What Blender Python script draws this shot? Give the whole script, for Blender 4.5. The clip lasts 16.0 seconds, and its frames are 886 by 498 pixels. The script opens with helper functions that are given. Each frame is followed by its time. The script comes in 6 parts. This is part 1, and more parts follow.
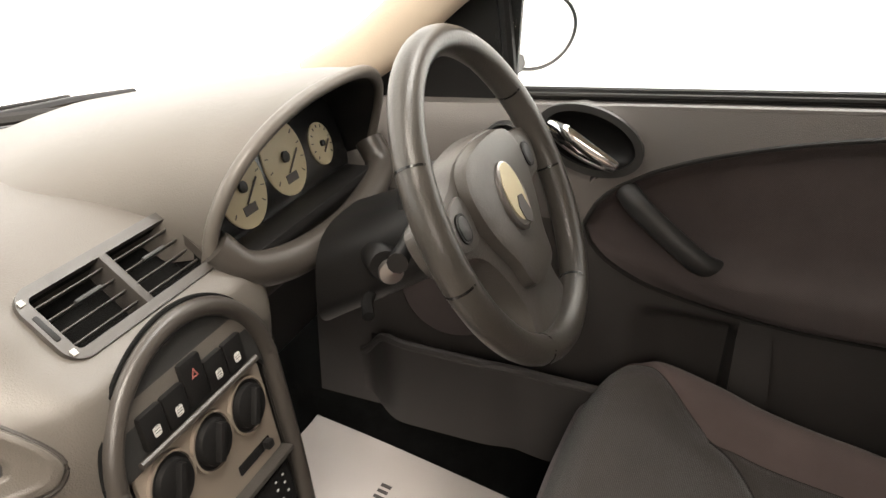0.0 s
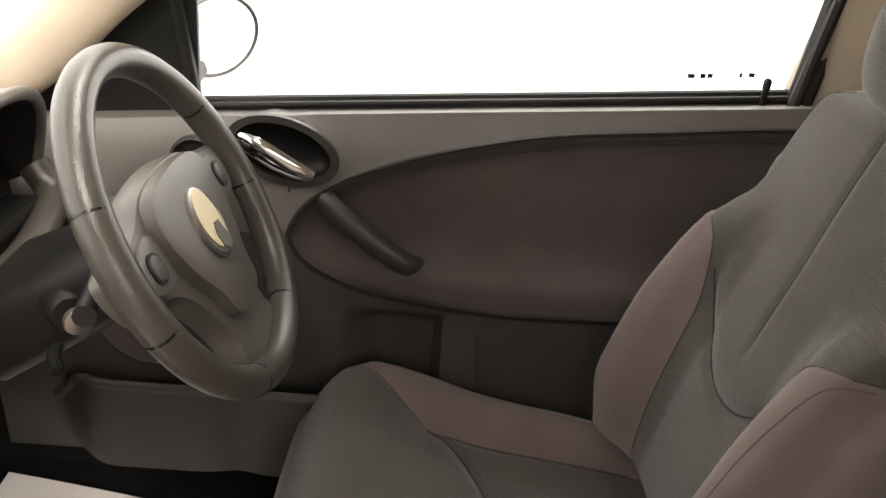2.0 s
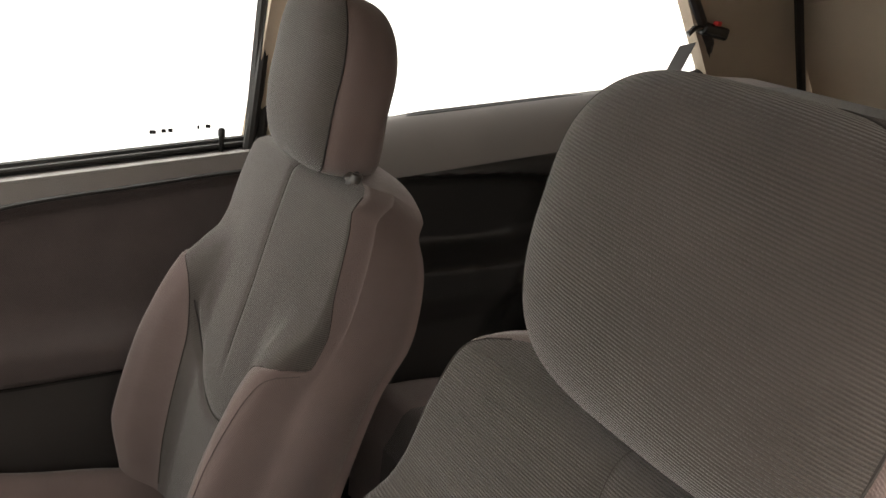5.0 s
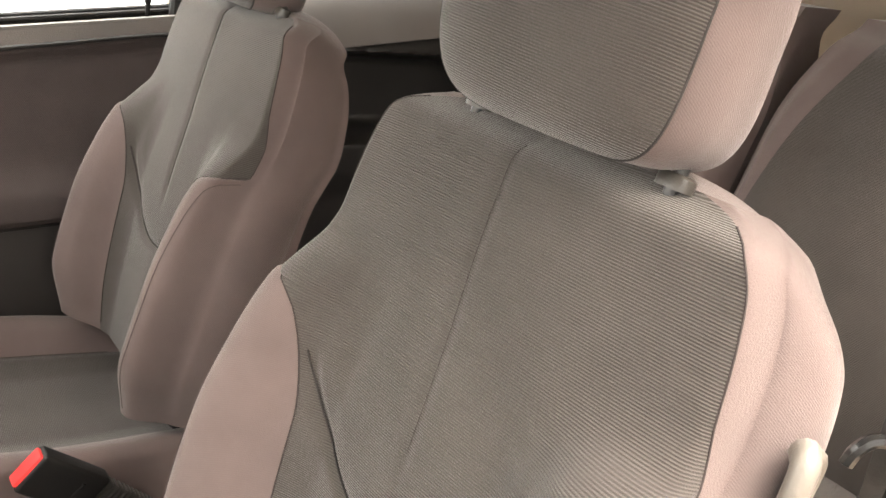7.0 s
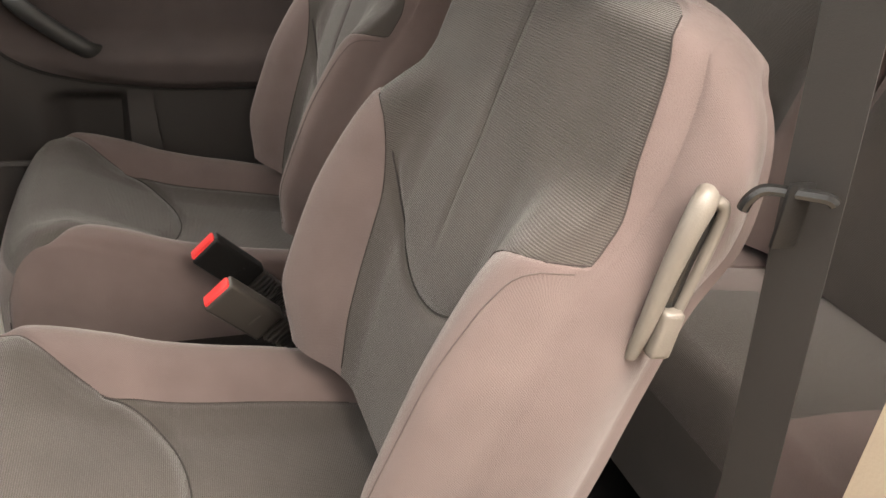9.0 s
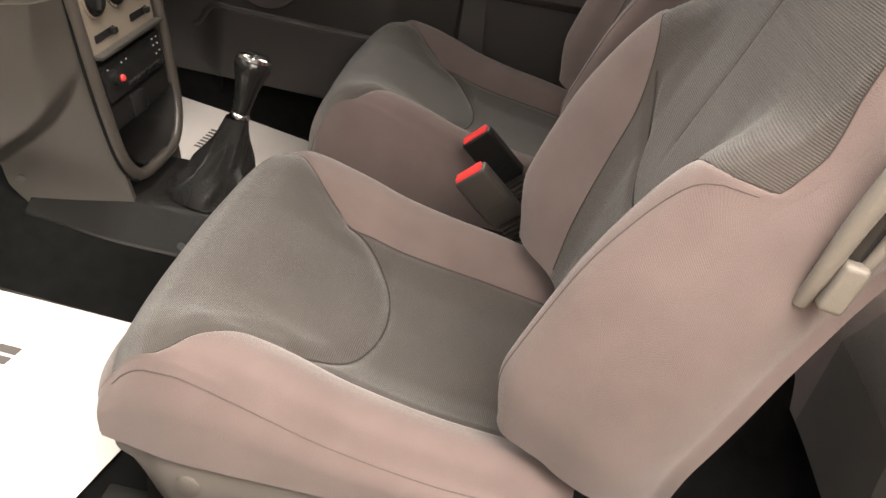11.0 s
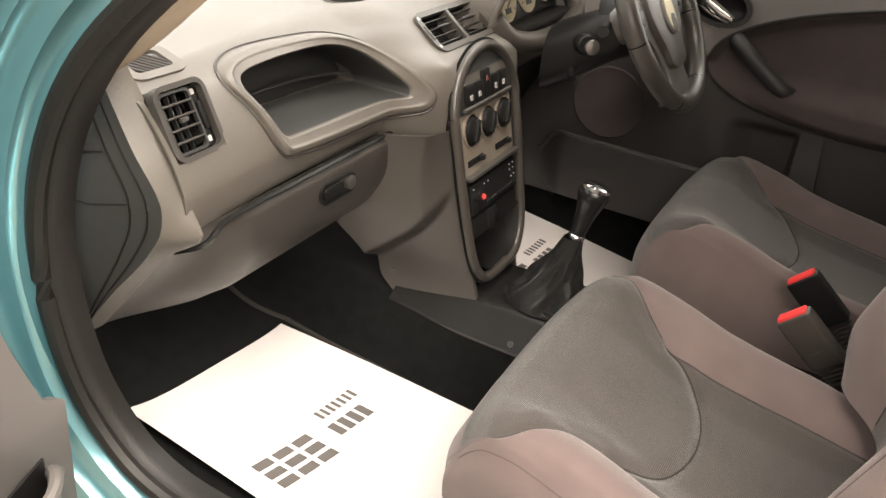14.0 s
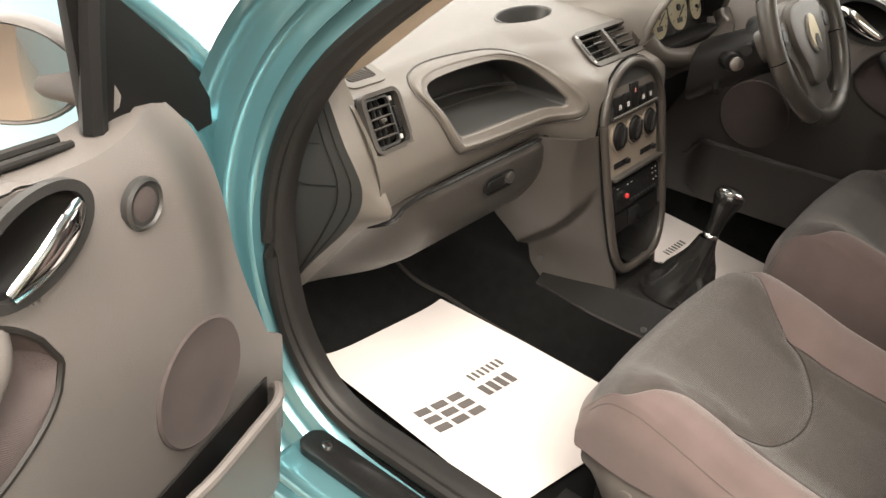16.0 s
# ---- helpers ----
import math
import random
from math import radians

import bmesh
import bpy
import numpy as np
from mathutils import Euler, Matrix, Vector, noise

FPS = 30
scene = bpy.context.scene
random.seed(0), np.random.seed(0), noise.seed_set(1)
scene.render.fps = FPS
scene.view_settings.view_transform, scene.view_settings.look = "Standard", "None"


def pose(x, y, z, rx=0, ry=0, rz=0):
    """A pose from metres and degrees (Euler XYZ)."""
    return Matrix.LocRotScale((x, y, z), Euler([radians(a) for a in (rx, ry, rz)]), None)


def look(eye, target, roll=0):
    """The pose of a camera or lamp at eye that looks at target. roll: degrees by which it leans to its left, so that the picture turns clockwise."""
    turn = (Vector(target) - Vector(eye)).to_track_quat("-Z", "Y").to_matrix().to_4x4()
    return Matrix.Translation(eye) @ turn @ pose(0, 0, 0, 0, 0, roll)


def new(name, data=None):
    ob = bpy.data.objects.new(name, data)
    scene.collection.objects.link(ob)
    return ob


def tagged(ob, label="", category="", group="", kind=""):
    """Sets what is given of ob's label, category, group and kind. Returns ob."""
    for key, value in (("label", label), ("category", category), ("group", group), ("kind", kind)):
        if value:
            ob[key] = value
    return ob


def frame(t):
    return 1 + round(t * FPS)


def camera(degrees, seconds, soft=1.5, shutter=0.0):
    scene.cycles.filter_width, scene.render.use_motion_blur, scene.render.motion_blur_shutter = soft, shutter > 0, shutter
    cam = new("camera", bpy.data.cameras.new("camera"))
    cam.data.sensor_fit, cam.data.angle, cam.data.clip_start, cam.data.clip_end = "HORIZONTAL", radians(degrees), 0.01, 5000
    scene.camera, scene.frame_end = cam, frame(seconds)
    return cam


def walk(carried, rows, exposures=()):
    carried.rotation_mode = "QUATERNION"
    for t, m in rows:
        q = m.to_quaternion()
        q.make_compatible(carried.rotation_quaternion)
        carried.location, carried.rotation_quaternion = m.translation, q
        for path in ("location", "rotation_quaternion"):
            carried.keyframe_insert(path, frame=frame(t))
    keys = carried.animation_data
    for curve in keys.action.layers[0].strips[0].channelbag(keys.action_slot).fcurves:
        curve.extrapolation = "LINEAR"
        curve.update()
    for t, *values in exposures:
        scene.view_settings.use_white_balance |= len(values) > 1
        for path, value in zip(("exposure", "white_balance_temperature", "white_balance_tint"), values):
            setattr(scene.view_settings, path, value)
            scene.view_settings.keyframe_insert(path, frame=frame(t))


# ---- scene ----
cam = camera(57.2, 16.0)
PATH = [
    (0, (-0.487, 0.115, 1.244), (1.203, 0.706, 0.354), 2.2),
    (0.5, (-0.476, 0.122, 1.252), (1.263, 0.542, 0.357), 2.8),
    (1, (-0.469, 0.126, 1.255), (1.298, 0.379, 0.353), 3.7),
    (1.5, (-0.458, 0.135, 1.262), (1.325, 0.194, 0.357), 5.2),
    (2, (-0.456, 0.119, 1.277), (1.333, 0.008, 0.389), 6.4),
    (2.5, (-0.463, 0.102, 1.288), (1.331, -0.188, 0.452), 7.5),
    (3, (-0.477, 0.081, 1.299), (1.306, -0.384, 0.521), 8.3),
    (3.5, (-0.495, 0.057, 1.314), (1.266, -0.538, 0.575), 8.2),
    (4, (-0.521, 0.015, 1.329), (1.193, -0.748, 0.635), 8.2),
    (4.5, (-0.565, -0.008, 1.337), (1.09, -0.91, 0.667), 8.0),
    (4.7, (-0.583, -0.01, 1.339), (1.043, -0.96, 0.667), 7.7),
    (6.8, (-0.733, 0.096, 1.246), (0.661, -1.11, 0.469), 8.1),
    (7, (-0.757, 0.094, 1.223), (0.664, -1.095, 0.471), 8.8),
    (7.5, (-0.819, 0.072, 1.207), (0.637, -1.041, 0.408), 7.9),
    (8, (-0.888, 0.052, 1.197), (0.649, -0.905, 0.349), 7.7),
    (8.2, (-0.917, 0.046, 1.194), (0.655, -0.839, 0.33), 7.5),
    (10.3, (-1.098, 0.017, 1.153), (0.583, -0.32, 0.121), 9.7),
    (10.5, (-1.099, -0.002, 1.148), (0.588, -0.235, 0.099), 10.6),
    (11, (-1.104, -0.066, 1.144), (0.568, -0.012, 0.049), 11.6),
    (11.5, (-1.123, -0.114, 1.149), (0.498, 0.217, 0.025), 11.1),
    (12, (-1.149, -0.115, 1.148), (0.423, 0.376, 0.013), 10.3),
    (12.5, (-1.171, -0.098, 1.164), (0.376, 0.495, 0.043), 8.7),
    (13, (-1.185, -0.078, 1.18), (0.36, 0.596, 0.104), 7.6),
    (13.5, (-1.192, -0.058, 1.201), (0.363, 0.676, 0.179), 6.7),
    (14, (-1.213, -0.035, 1.224), (0.348, 0.74, 0.244), 6.0),
    (14.5, (-1.255, -0.025, 1.231), (0.291, 0.793, 0.262), 5.6),
    (15, (-1.311, -0.033, 1.242), (0.2, 0.832, 0.258), 5.3),
    (15.5, (-1.359, -0.063, 1.255), (0.097, 0.876, 0.256), 4.9),
    (16, (-1.382, -0.126, 1.298), (-0.018, 0.941, 0.299), 3.5),
]
EXPOSURES = [(0, 0.27), (1.0, 0.36), (3.5, 0.42), (4.7, 0.15), (6.8, 1.28), (7.5, 1.0), (8.2, 0.68), (10.5, 0.46), (12.5, 0.32), (14.5, 0.27), (15.3, 0.2), (16, 0.10)]
walk(cam, [(t, look(eye, target, roll)) for t, eye, target, roll in PATH], EXPOSURES)

# ---- world and light: an even white surround and added lamps ----
world = bpy.data.worlds.new("showroom_light")
scene.world = world
world.use_nodes = True
world.node_tree.nodes["Background"].inputs[0].default_value = (1.0, 0.97, 0.94, 1)
world.node_tree.nodes["Background"].inputs[1].default_value = 0.32


def lamp(name, eye, target, size, watts, colour):
    data = bpy.data.lights.new(name, "AREA")
    data.shape, data.size, data.size_y, data.energy, data.color = "RECTANGLE", size[0], size[1], watts, colour
    ob = new(name, data)
    ob.matrix_world = look(eye, target)
    return ob


# unseen area lamps, placed and tuned to brighten the cabin
lamp("added_light", (-1.38, -1.3, 2.6), (-0.6, 0.2, 0.75), (1.2, 1.2), 100, (1.0, 0.89, 0.775))
lamp("added_light", (-1.35, -0.1, 2.9), (-0.75, 0.25, 0.6), (1.0, 2.0), 140, (1.0, 0.89, 0.775))
lamp("added_light", (-2.9, -0.9, 2.5), (0.2, 0.45, 0.75), (1.6, 1.6), 52, (1.0, 0.90, 0.79))
lamp("added_light", (-0.1, 1.75, 2.8), (-0.1, 0.75, 0.9), (1.8, 0.6), 10, (1.0, 0.90, 0.79))
lamp("added_light", (1.30, 0.1, 2.7), (0.3, 0.1, 0.9), (0.5, 2.6), 60, (1.0, 0.95, 0.89))


# ---- materials ----
def material(name, colour, rough=0.5, metal=0.0, grain=0.0, grain_size=400.0, mottle=0.08, mottle_size=9.0, coat=0.0, sheen=0.0, spec=0.5):
    mat = bpy.data.materials.new(name)
    mat.use_nodes = True
    nt = mat.node_tree
    b = nt.nodes["Principled BSDF"]
    b.inputs["Roughness"].default_value = rough
    b.inputs["Metallic"].default_value = metal
    b.inputs["Coat Weight"].default_value = coat
    b.inputs["Sheen Weight"].default_value = sheen
    b.inputs["Specular IOR Level"].default_value = spec
    co = nt.nodes.new("ShaderNodeTexCoord")
    n1 = nt.nodes.new("ShaderNodeTexNoise")
    n1.inputs["Scale"].default_value = mottle_size
    n1.inputs["Detail"].default_value = 5
    nt.links.new(co.outputs["Object"], n1.inputs["Vector"])
    ramp = nt.nodes.new("ShaderNodeMapRange")
    ramp.inputs["From Min"].default_value, ramp.inputs["From Max"].default_value = 0.3, 0.7
    ramp.inputs["To Min"].default_value, ramp.inputs["To Max"].default_value = 1 - mottle, 1 + mottle
    nt.links.new(n1.outputs["Fac"], ramp.inputs["Value"])
    mul = nt.nodes.new("ShaderNodeVectorMath")
    mul.operation = "SCALE"
    mul.inputs[0].default_value = colour[:3]
    nt.links.new(ramp.outputs[0], mul.inputs["Scale"])
    nt.links.new(mul.outputs[0], b.inputs["Base Color"])
    if grain:
        n2 = nt.nodes.new("ShaderNodeTexNoise")
        n2.inputs["Scale"].default_value = grain_size
        n2.inputs["Detail"].default_value = 2
        nt.links.new(co.outputs["Object"], n2.inputs["Vector"])
        bump = nt.nodes.new("ShaderNodeBump")
        bump.inputs["Strength"].default_value = grain
        bump.inputs["Distance"].default_value = 0.002
        nt.links.new(n2.outputs["Fac"], bump.inputs["Height"])
        nt.links.new(bump.outputs[0], b.inputs["Normal"])
    return mat


def cloth(name, colour, rib=0.0, pitch=0.0036, columns=0.0, turn=0.0, mottle=0.10):
    """Woven seat cloth: ribs across the piece, broken into stitches, in colour and relief over a soft mottle."""
    mat = material(name, colour, 0.92, grain=0.3, grain_size=900, mottle=mottle, mottle_size=14, sheen=0.25, spec=0.2)
    nt = mat.node_tree
    b = nt.nodes["Principled BSDF"]
    co = [n for n in nt.nodes if n.type == "TEX_COORD"][0]
    mapping = nt.nodes.new("ShaderNodeMapping")
    mapping.inputs["Rotation"].default_value = (0, 0, turn)
    nt.links.new(co.outputs["UV"], mapping.inputs["Vector"])
    waves = []
    for direction, size, bend in (("Y", pitch, 0.06), ("X", columns or pitch, 0.6)):
        wave = nt.nodes.new("ShaderNodeTexWave")
        wave.inputs["Scale"].default_value = 0.31416 / size
        wave.inputs["Distortion"].default_value = bend
        wave.inputs["Detail"].default_value = 1
        wave.bands_direction = direction
        nt.links.new(mapping.outputs[0], wave.inputs["Vector"])
        waves.append(wave)
    comb = nt.nodes.new("ShaderNodeMath")
    comb.operation = "MULTIPLY_ADD"
    comb.inputs[1].default_value = 0.35 if columns else 0.0
    nt.links.new(waves[1].outputs["Fac"], comb.inputs[0])
    nt.links.new(waves[0].outputs["Fac"], comb.inputs[2])
    mul = [n for n in nt.nodes if n.type == "VECT_MATH"][0]
    rng = nt.nodes.new("ShaderNodeMapRange")
    rng.inputs["From Max"].default_value = 1.35 if columns else 1.0
    rng.inputs["To Min"].default_value, rng.inputs["To Max"].default_value = 1 - rib, 1 + rib
    nt.links.new(comb.outputs[0], rng.inputs["Value"])
    m2 = nt.nodes.new("ShaderNodeVectorMath")
    m2.operation = "SCALE"
    nt.links.new(mul.outputs[0], m2.inputs[0])
    nt.links.new(rng.outputs[0], m2.inputs["Scale"])
    nt.links.new(m2.outputs[0], b.inputs["Base Color"])
    bump = [n for n in nt.nodes if n.type == "BUMP"][0]
    b2 = nt.nodes.new("ShaderNodeBump")
    b2.inputs["Strength"].default_value = min(1, rib * 3)
    b2.inputs["Distance"].default_value = 0.0012
    nt.links.new(comb.outputs[0], b2.inputs["Height"])
    nt.links.new(bump.outputs[0], b2.inputs["Normal"])
    nt.links.new(b2.outputs[0], b.inputs["Normal"])
    return mat


def glass(name, tint=(0.95, 0.97, 0.96)):
    mat = bpy.data.materials.new(name)
    mat.use_nodes = True
    nt = mat.node_tree
    out = nt.nodes["Material Output"]
    nt.nodes.remove(nt.nodes["Principled BSDF"])
    tr = nt.nodes.new("ShaderNodeBsdfTransparent")
    tr.inputs[0].default_value = (*tint, 1)
    gl = nt.nodes.new("ShaderNodeBsdfGlossy")
    gl.inputs["Roughness"].default_value = 0.02
    mix = nt.nodes.new("ShaderNodeMixShader")
    mix.inputs[0].default_value = 0.035
    nt.links.new(tr.outputs[0], mix.inputs[1])
    nt.links.new(gl.outputs[0], mix.inputs[2])
    nt.links.new(mix.outputs[0], out.inputs[0])
    return mat


M_DASH = material("dash_plastic", (0.098, 0.0885, 0.077), 0.36, grain=0.25, grain_size=650, mottle=0.05, spec=0.6)
# lower dash plastic, darkened for the little light that reaches the glovebox
M_DASH_LOW = material("shaded_glovebox_plastic", (0.044, 0.040, 0.036), 0.36, grain=0.25, grain_size=650, mottle=0.06)
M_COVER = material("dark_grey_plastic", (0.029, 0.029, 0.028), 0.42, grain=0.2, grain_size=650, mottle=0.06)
M_TRIM = material("door_plastic", (0.118, 0.108, 0.101), 0.42, grain=0.25, grain_size=650, mottle=0.06)
M_BLACK = material("black_plastic", (0.0085, 0.0082, 0.008), 0.42, grain=0.12, grain_size=500, mottle=0.1, spec=0.3)
# the door plastic again, darkened for the shade on the driver's door
M_TRIM_SHADED = material("shaded_door_plastic", (0.046, 0.042, 0.040), 0.46, grain=0.25, grain_size=650, mottle=0.06, spec=0.35)
M_GLOSS = material("satin_black", (0.012, 0.012, 0.012), 0.22, mottle=0.05)
M_RUBBER = material("rubber_seal", (0.011, 0.010, 0.009), 0.55, grain=0.2, grain_size=300, mottle=0.15, spec=0.4)
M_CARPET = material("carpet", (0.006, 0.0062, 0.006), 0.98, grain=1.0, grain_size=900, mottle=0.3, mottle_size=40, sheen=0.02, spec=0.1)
M_PAINT = material("teal_paint", (0.165, 0.36, 0.40), 0.22, metal=0.6, mottle=0.03, coat=0.8)
M_CHROME = material("chrome", (0.75, 0.75, 0.75), 0.1, metal=1.0, mottle=0.02)
M_STEEL = material("steel", (0.45, 0.43, 0.41), 0.35, metal=1.0, mottle=0.1)
M_SILVER = material("beige_silver_plastic", (0.22, 0.185, 0.15), 0.4, metal=0.2, mottle=0.04)
M_LEATHER = material("wheel_leather", (0.056, 0.051, 0.045), 0.28, grain=0.22, grain_size=420, mottle=0.1)
M_SATIN = material("satin_tunnel_plastic", (0.013, 0.0125, 0.012), 0.20, grain=0.08, grain_size=600, mottle=0.08)
M_BOOT = material("boot_leather", (0.016, 0.0155, 0.015), 0.22, grain=0.3, grain_size=260, mottle=0.1)
M_CENTRE = cloth("grey_ribbed_cloth", (0.060, 0.0525, 0.048), 0.17, 0.0022, 0.0, 0.06)
M_BOLSTER = cloth("mauve_cloth", (0.128, 0.097, 0.092), 0.05, 0.0016, 0.0, 0.6)
M_INSERT = cloth("door_insert_cloth", (0.074, 0.061, 0.059), 0.12, 0.0022, 0.0, 0.9)
M_INSERT.node_tree.nodes["Principled BSDF"].inputs["Sheen Weight"].default_value = 0.03
M_BEIGE = material("pillar_lining", (0.42, 0.35, 0.27), 0.75, grain=0.2, grain_size=300, mottle=0.04)
M_VALANCE = material("valance_plastic", (0.105, 0.095, 0.086), 0.45, grain=0.2, grain_size=500, mottle=0.05)
M_HUB = material("wheel_hub_plastic", (0.072, 0.065, 0.058), 0.36, grain=0.3, grain_size=500, mottle=0.06)
M_THREAD3 = material("faint_seam_thread", (0.075, 0.057, 0.054), 0.9, mottle=0.1)
# dash plastic darkened to put the shade of the console sides into colour
M_CHEEK = material("shaded_cheek_plastic", (0.046, 0.042, 0.037), 0.36, grain=0.25, grain_size=650, mottle=0.06)
M_QUARTER = material("quarter_plastic", (0.017, 0.0165, 0.016), 0.34, grain=0.15, grain_size=600, mottle=0.08)
M_DIM_RED = material("dull_red_marking", (0.30, 0.10, 0.09), 0.5, mottle=0.05)
M_BEZEL = material("console_bezel_plastic", (0.044, 0.039, 0.034), 0.30, grain=0.15, grain_size=600, mottle=0.06)
M_GREYSEAT = material("seat_plastic", (0.145, 0.130, 0.113), 0.45, grain=0.2, grain_size=500, mottle=0.05)
M_PAPER = material("white_paper", (0.66, 0.615, 0.59), 0.6, mottle=0.02, grain=0.1, grain_size=60)
M_INK = material("grey_ink", (0.085, 0.077, 0.072), 0.6, mottle=0.05)
M_RED = material("red_plastic", (0.75, 0.05, 0.05), 0.35, mottle=0.05)
M_BELT = material("belt_webbing", (0.020, 0.018, 0.017), 0.8, grain=0.15, grain_size=800, mottle=0.1)
M_CREAM = material("cream_dial", (0.60, 0.53, 0.35), 0.5, mottle=0.03)
M_WHITE = material("white_marking", (0.46, 0.45, 0.43), 0.5, mottle=0.02)
M_FLOOR = material("showroom_floor", (0.40, 0.31, 0.23), 0.35, mottle=0.08, mottle_size=2)
# for the unseen west wall, grey only to cut light bounced into the cabin
M_WALL_DIM = material("dimmed_wall", (0.30, 0.28, 0.26), 0.8, mottle=0.05)
M_WALL = material("showroom_wall", (0.85, 0.84, 0.82), 0.8, mottle=0.02)
M_BIND = material("mat_binding", (0.022, 0.019, 0.016), 0.8, grain=0.5, grain_size=500, mottle=0.2)
M_THREAD2 = material("side_seam_thread", (0.035, 0.027, 0.025), 0.9, mottle=0.1)
M_THREAD = material("seam_thread", (0.026, 0.023, 0.021), 0.9, mottle=0.1)
M_MIRROR = material("mirror_glass", (0.9, 0.9, 0.9), 0.02, metal=1.0, mottle=0.0)
# wall material with its own glow, so the windows burn out to white
M_BACKDROP = bpy.data.materials.new("glowing_backdrop")
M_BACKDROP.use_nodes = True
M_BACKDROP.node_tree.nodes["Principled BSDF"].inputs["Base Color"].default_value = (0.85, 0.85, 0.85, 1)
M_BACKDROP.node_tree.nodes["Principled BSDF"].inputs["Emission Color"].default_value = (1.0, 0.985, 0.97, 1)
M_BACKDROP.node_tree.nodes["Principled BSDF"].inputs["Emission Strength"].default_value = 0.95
M_GLASS = glass("window_glass")


# ---- building helpers ----
def thing(name, label, category, group="", kind="", at=(0, 0, 0)):
    ob = new(name)
    ob.empty_display_size = 0.05
    ob.location = at
    return tagged(ob, label, category, group, kind)


def part(name, bm, mat, parent, label="", smooth=True):
    """Links a bmesh as one mesh object under a thing or a part; its vertices are given in world metres."""
    me = bpy.data.meshes.new(name)
    bmesh.ops.recalc_face_normals(bm, faces=bm.faces)
    bm.to_mesh(me)
    bm.free()
    me.materials.append(mat)
    if smooth:
        me.polygons.foreach_set("use_smooth", [True] * len(me.polygons))
        me.set_sharp_from_angle(angle=radians(42))
    ob = new(name, me)
    if parent:
        base, chain = Vector(), parent
        while chain:
            base += chain.location
            chain = chain.parent
        ob.parent = parent
        me.transform(Matrix.Translation(-base))
    if label:
        ob["label"] = label
    return ob


def curve(pts, t):
    """Smooth interpolation through (t, value) points."""
    xs = [p[0] for p in pts]
    if t <= xs[0]:
        return pts[0][1]
    if t >= xs[-1]:
        return pts[-1][1]
    k = 0
    while xs[k + 1] < t:
        k += 1
    n = len(pts)

    def slope(i):
        if i == 0 or i == n - 1:
            j = min(max(i, 1), n - 1)
            return (pts[j][1] - pts[j - 1][1]) / (xs[j] - xs[j - 1])
        a = (pts[i][1] - pts[i - 1][1]) / (xs[i] - xs[i - 1])
        b = (pts[i + 1][1] - pts[i][1]) / (xs[i + 1] - xs[i])
        return 0 if a * b <= 0 else 2 * a * b / (a + b)
    h = xs[k + 1] - xs[k]
    u = (t - xs[k]) / h
    m0, m1 = slope(k) * h, slope(k + 1) * h
    return (2 * u**3 - 3 * u**2 + 1) * pts[k][1] + (u**3 - 2 * u**2 + u) * m0 + (-2 * u**3 + 3 * u**2) * pts[k + 1][1] + (u**3 - u**2) * m1


def spline(pts, n, closed=False):
    """Catmull-Rom through 3D points, n steps a span."""
    P = [Vector(p) for p in pts]
    out, m = [], len(P)
    for i in range(m if closed else m - 1):
        a, b, c, d = (P[(i + k) % m] if closed else P[min(max(i + k, 0), m - 1)] for k in (-1, 0, 1, 2))
        for s in range(n):
            u = s / n
            out.append(0.5 * ((2 * b) + (c - a) * u + (2 * a - 5 * b + 4 * c - d) * u * u + (3 * b - a - 3 * c + d) * u**3))
    if not closed:
        out.append(P[-1])
    return out


def sstep(a, b, x):
    u = min(1, max(0, (x - a) / (b - a)))
    return u * u * (3 - 2 * u)


def sheet(f, us, vs, thick=0.0, away=None):
    """A surface f(u, v); thick gives it depth along away."""
    bm = bmesh.new()
    rows = [[bm.verts.new(f(u, v)) for v in vs] for u in us]
    for a, b in zip(rows, rows[1:]):
        for k in range(len(vs) - 1):
            bm.faces.new((a[k], a[k + 1], b[k + 1], b[k]))
    # cloth coordinates in metres along the middle lines
    uvl = bm.loops.layers.uv.new("cloth")
    mu, mv = len(us) // 2, len(vs) // 2
    cu, cv = [0.0], [0.0]
    for a, b in zip(rows, rows[1:]):
        cu.append(cu[-1] + (b[mv].co - a[mv].co).length)
    for k in range(len(vs) - 1):
        cv.append(cv[-1] + (rows[mu][k + 1].co - rows[mu][k].co).length)
    where = {}
    for i, r in enumerate(rows):
        for k, vert in enumerate(r):
            where[vert] = (cu[i] - cu[mu], cv[k])
    for g in bm.faces:
        for lp in g.loops:
            lp[uvl].uv = where[lp.vert]
    bmesh.ops.remove_doubles(bm, verts=bm.verts, dist=1e-5)
    bmesh.ops.dissolve_degenerate(bm, edges=bm.edges, dist=1e-5)
    if thick:
        old = list(bm.verts)
        edges = [e for e in bm.edges if e.is_boundary]
        faces = list(bm.faces)
        twin = {v: bm.verts.new(v.co + Vector(away) * thick) for v in old}
        for g in faces:
            bm.faces.new([twin[v] for v in reversed(g.verts)])
        for e in edges:
            p, q = e.verts
            bm.faces.new((p, q, twin[q], twin[p]))
    return bm


def steps(a, b, n):
    return [a + (b - a) * i / n for i in range(n + 1)]


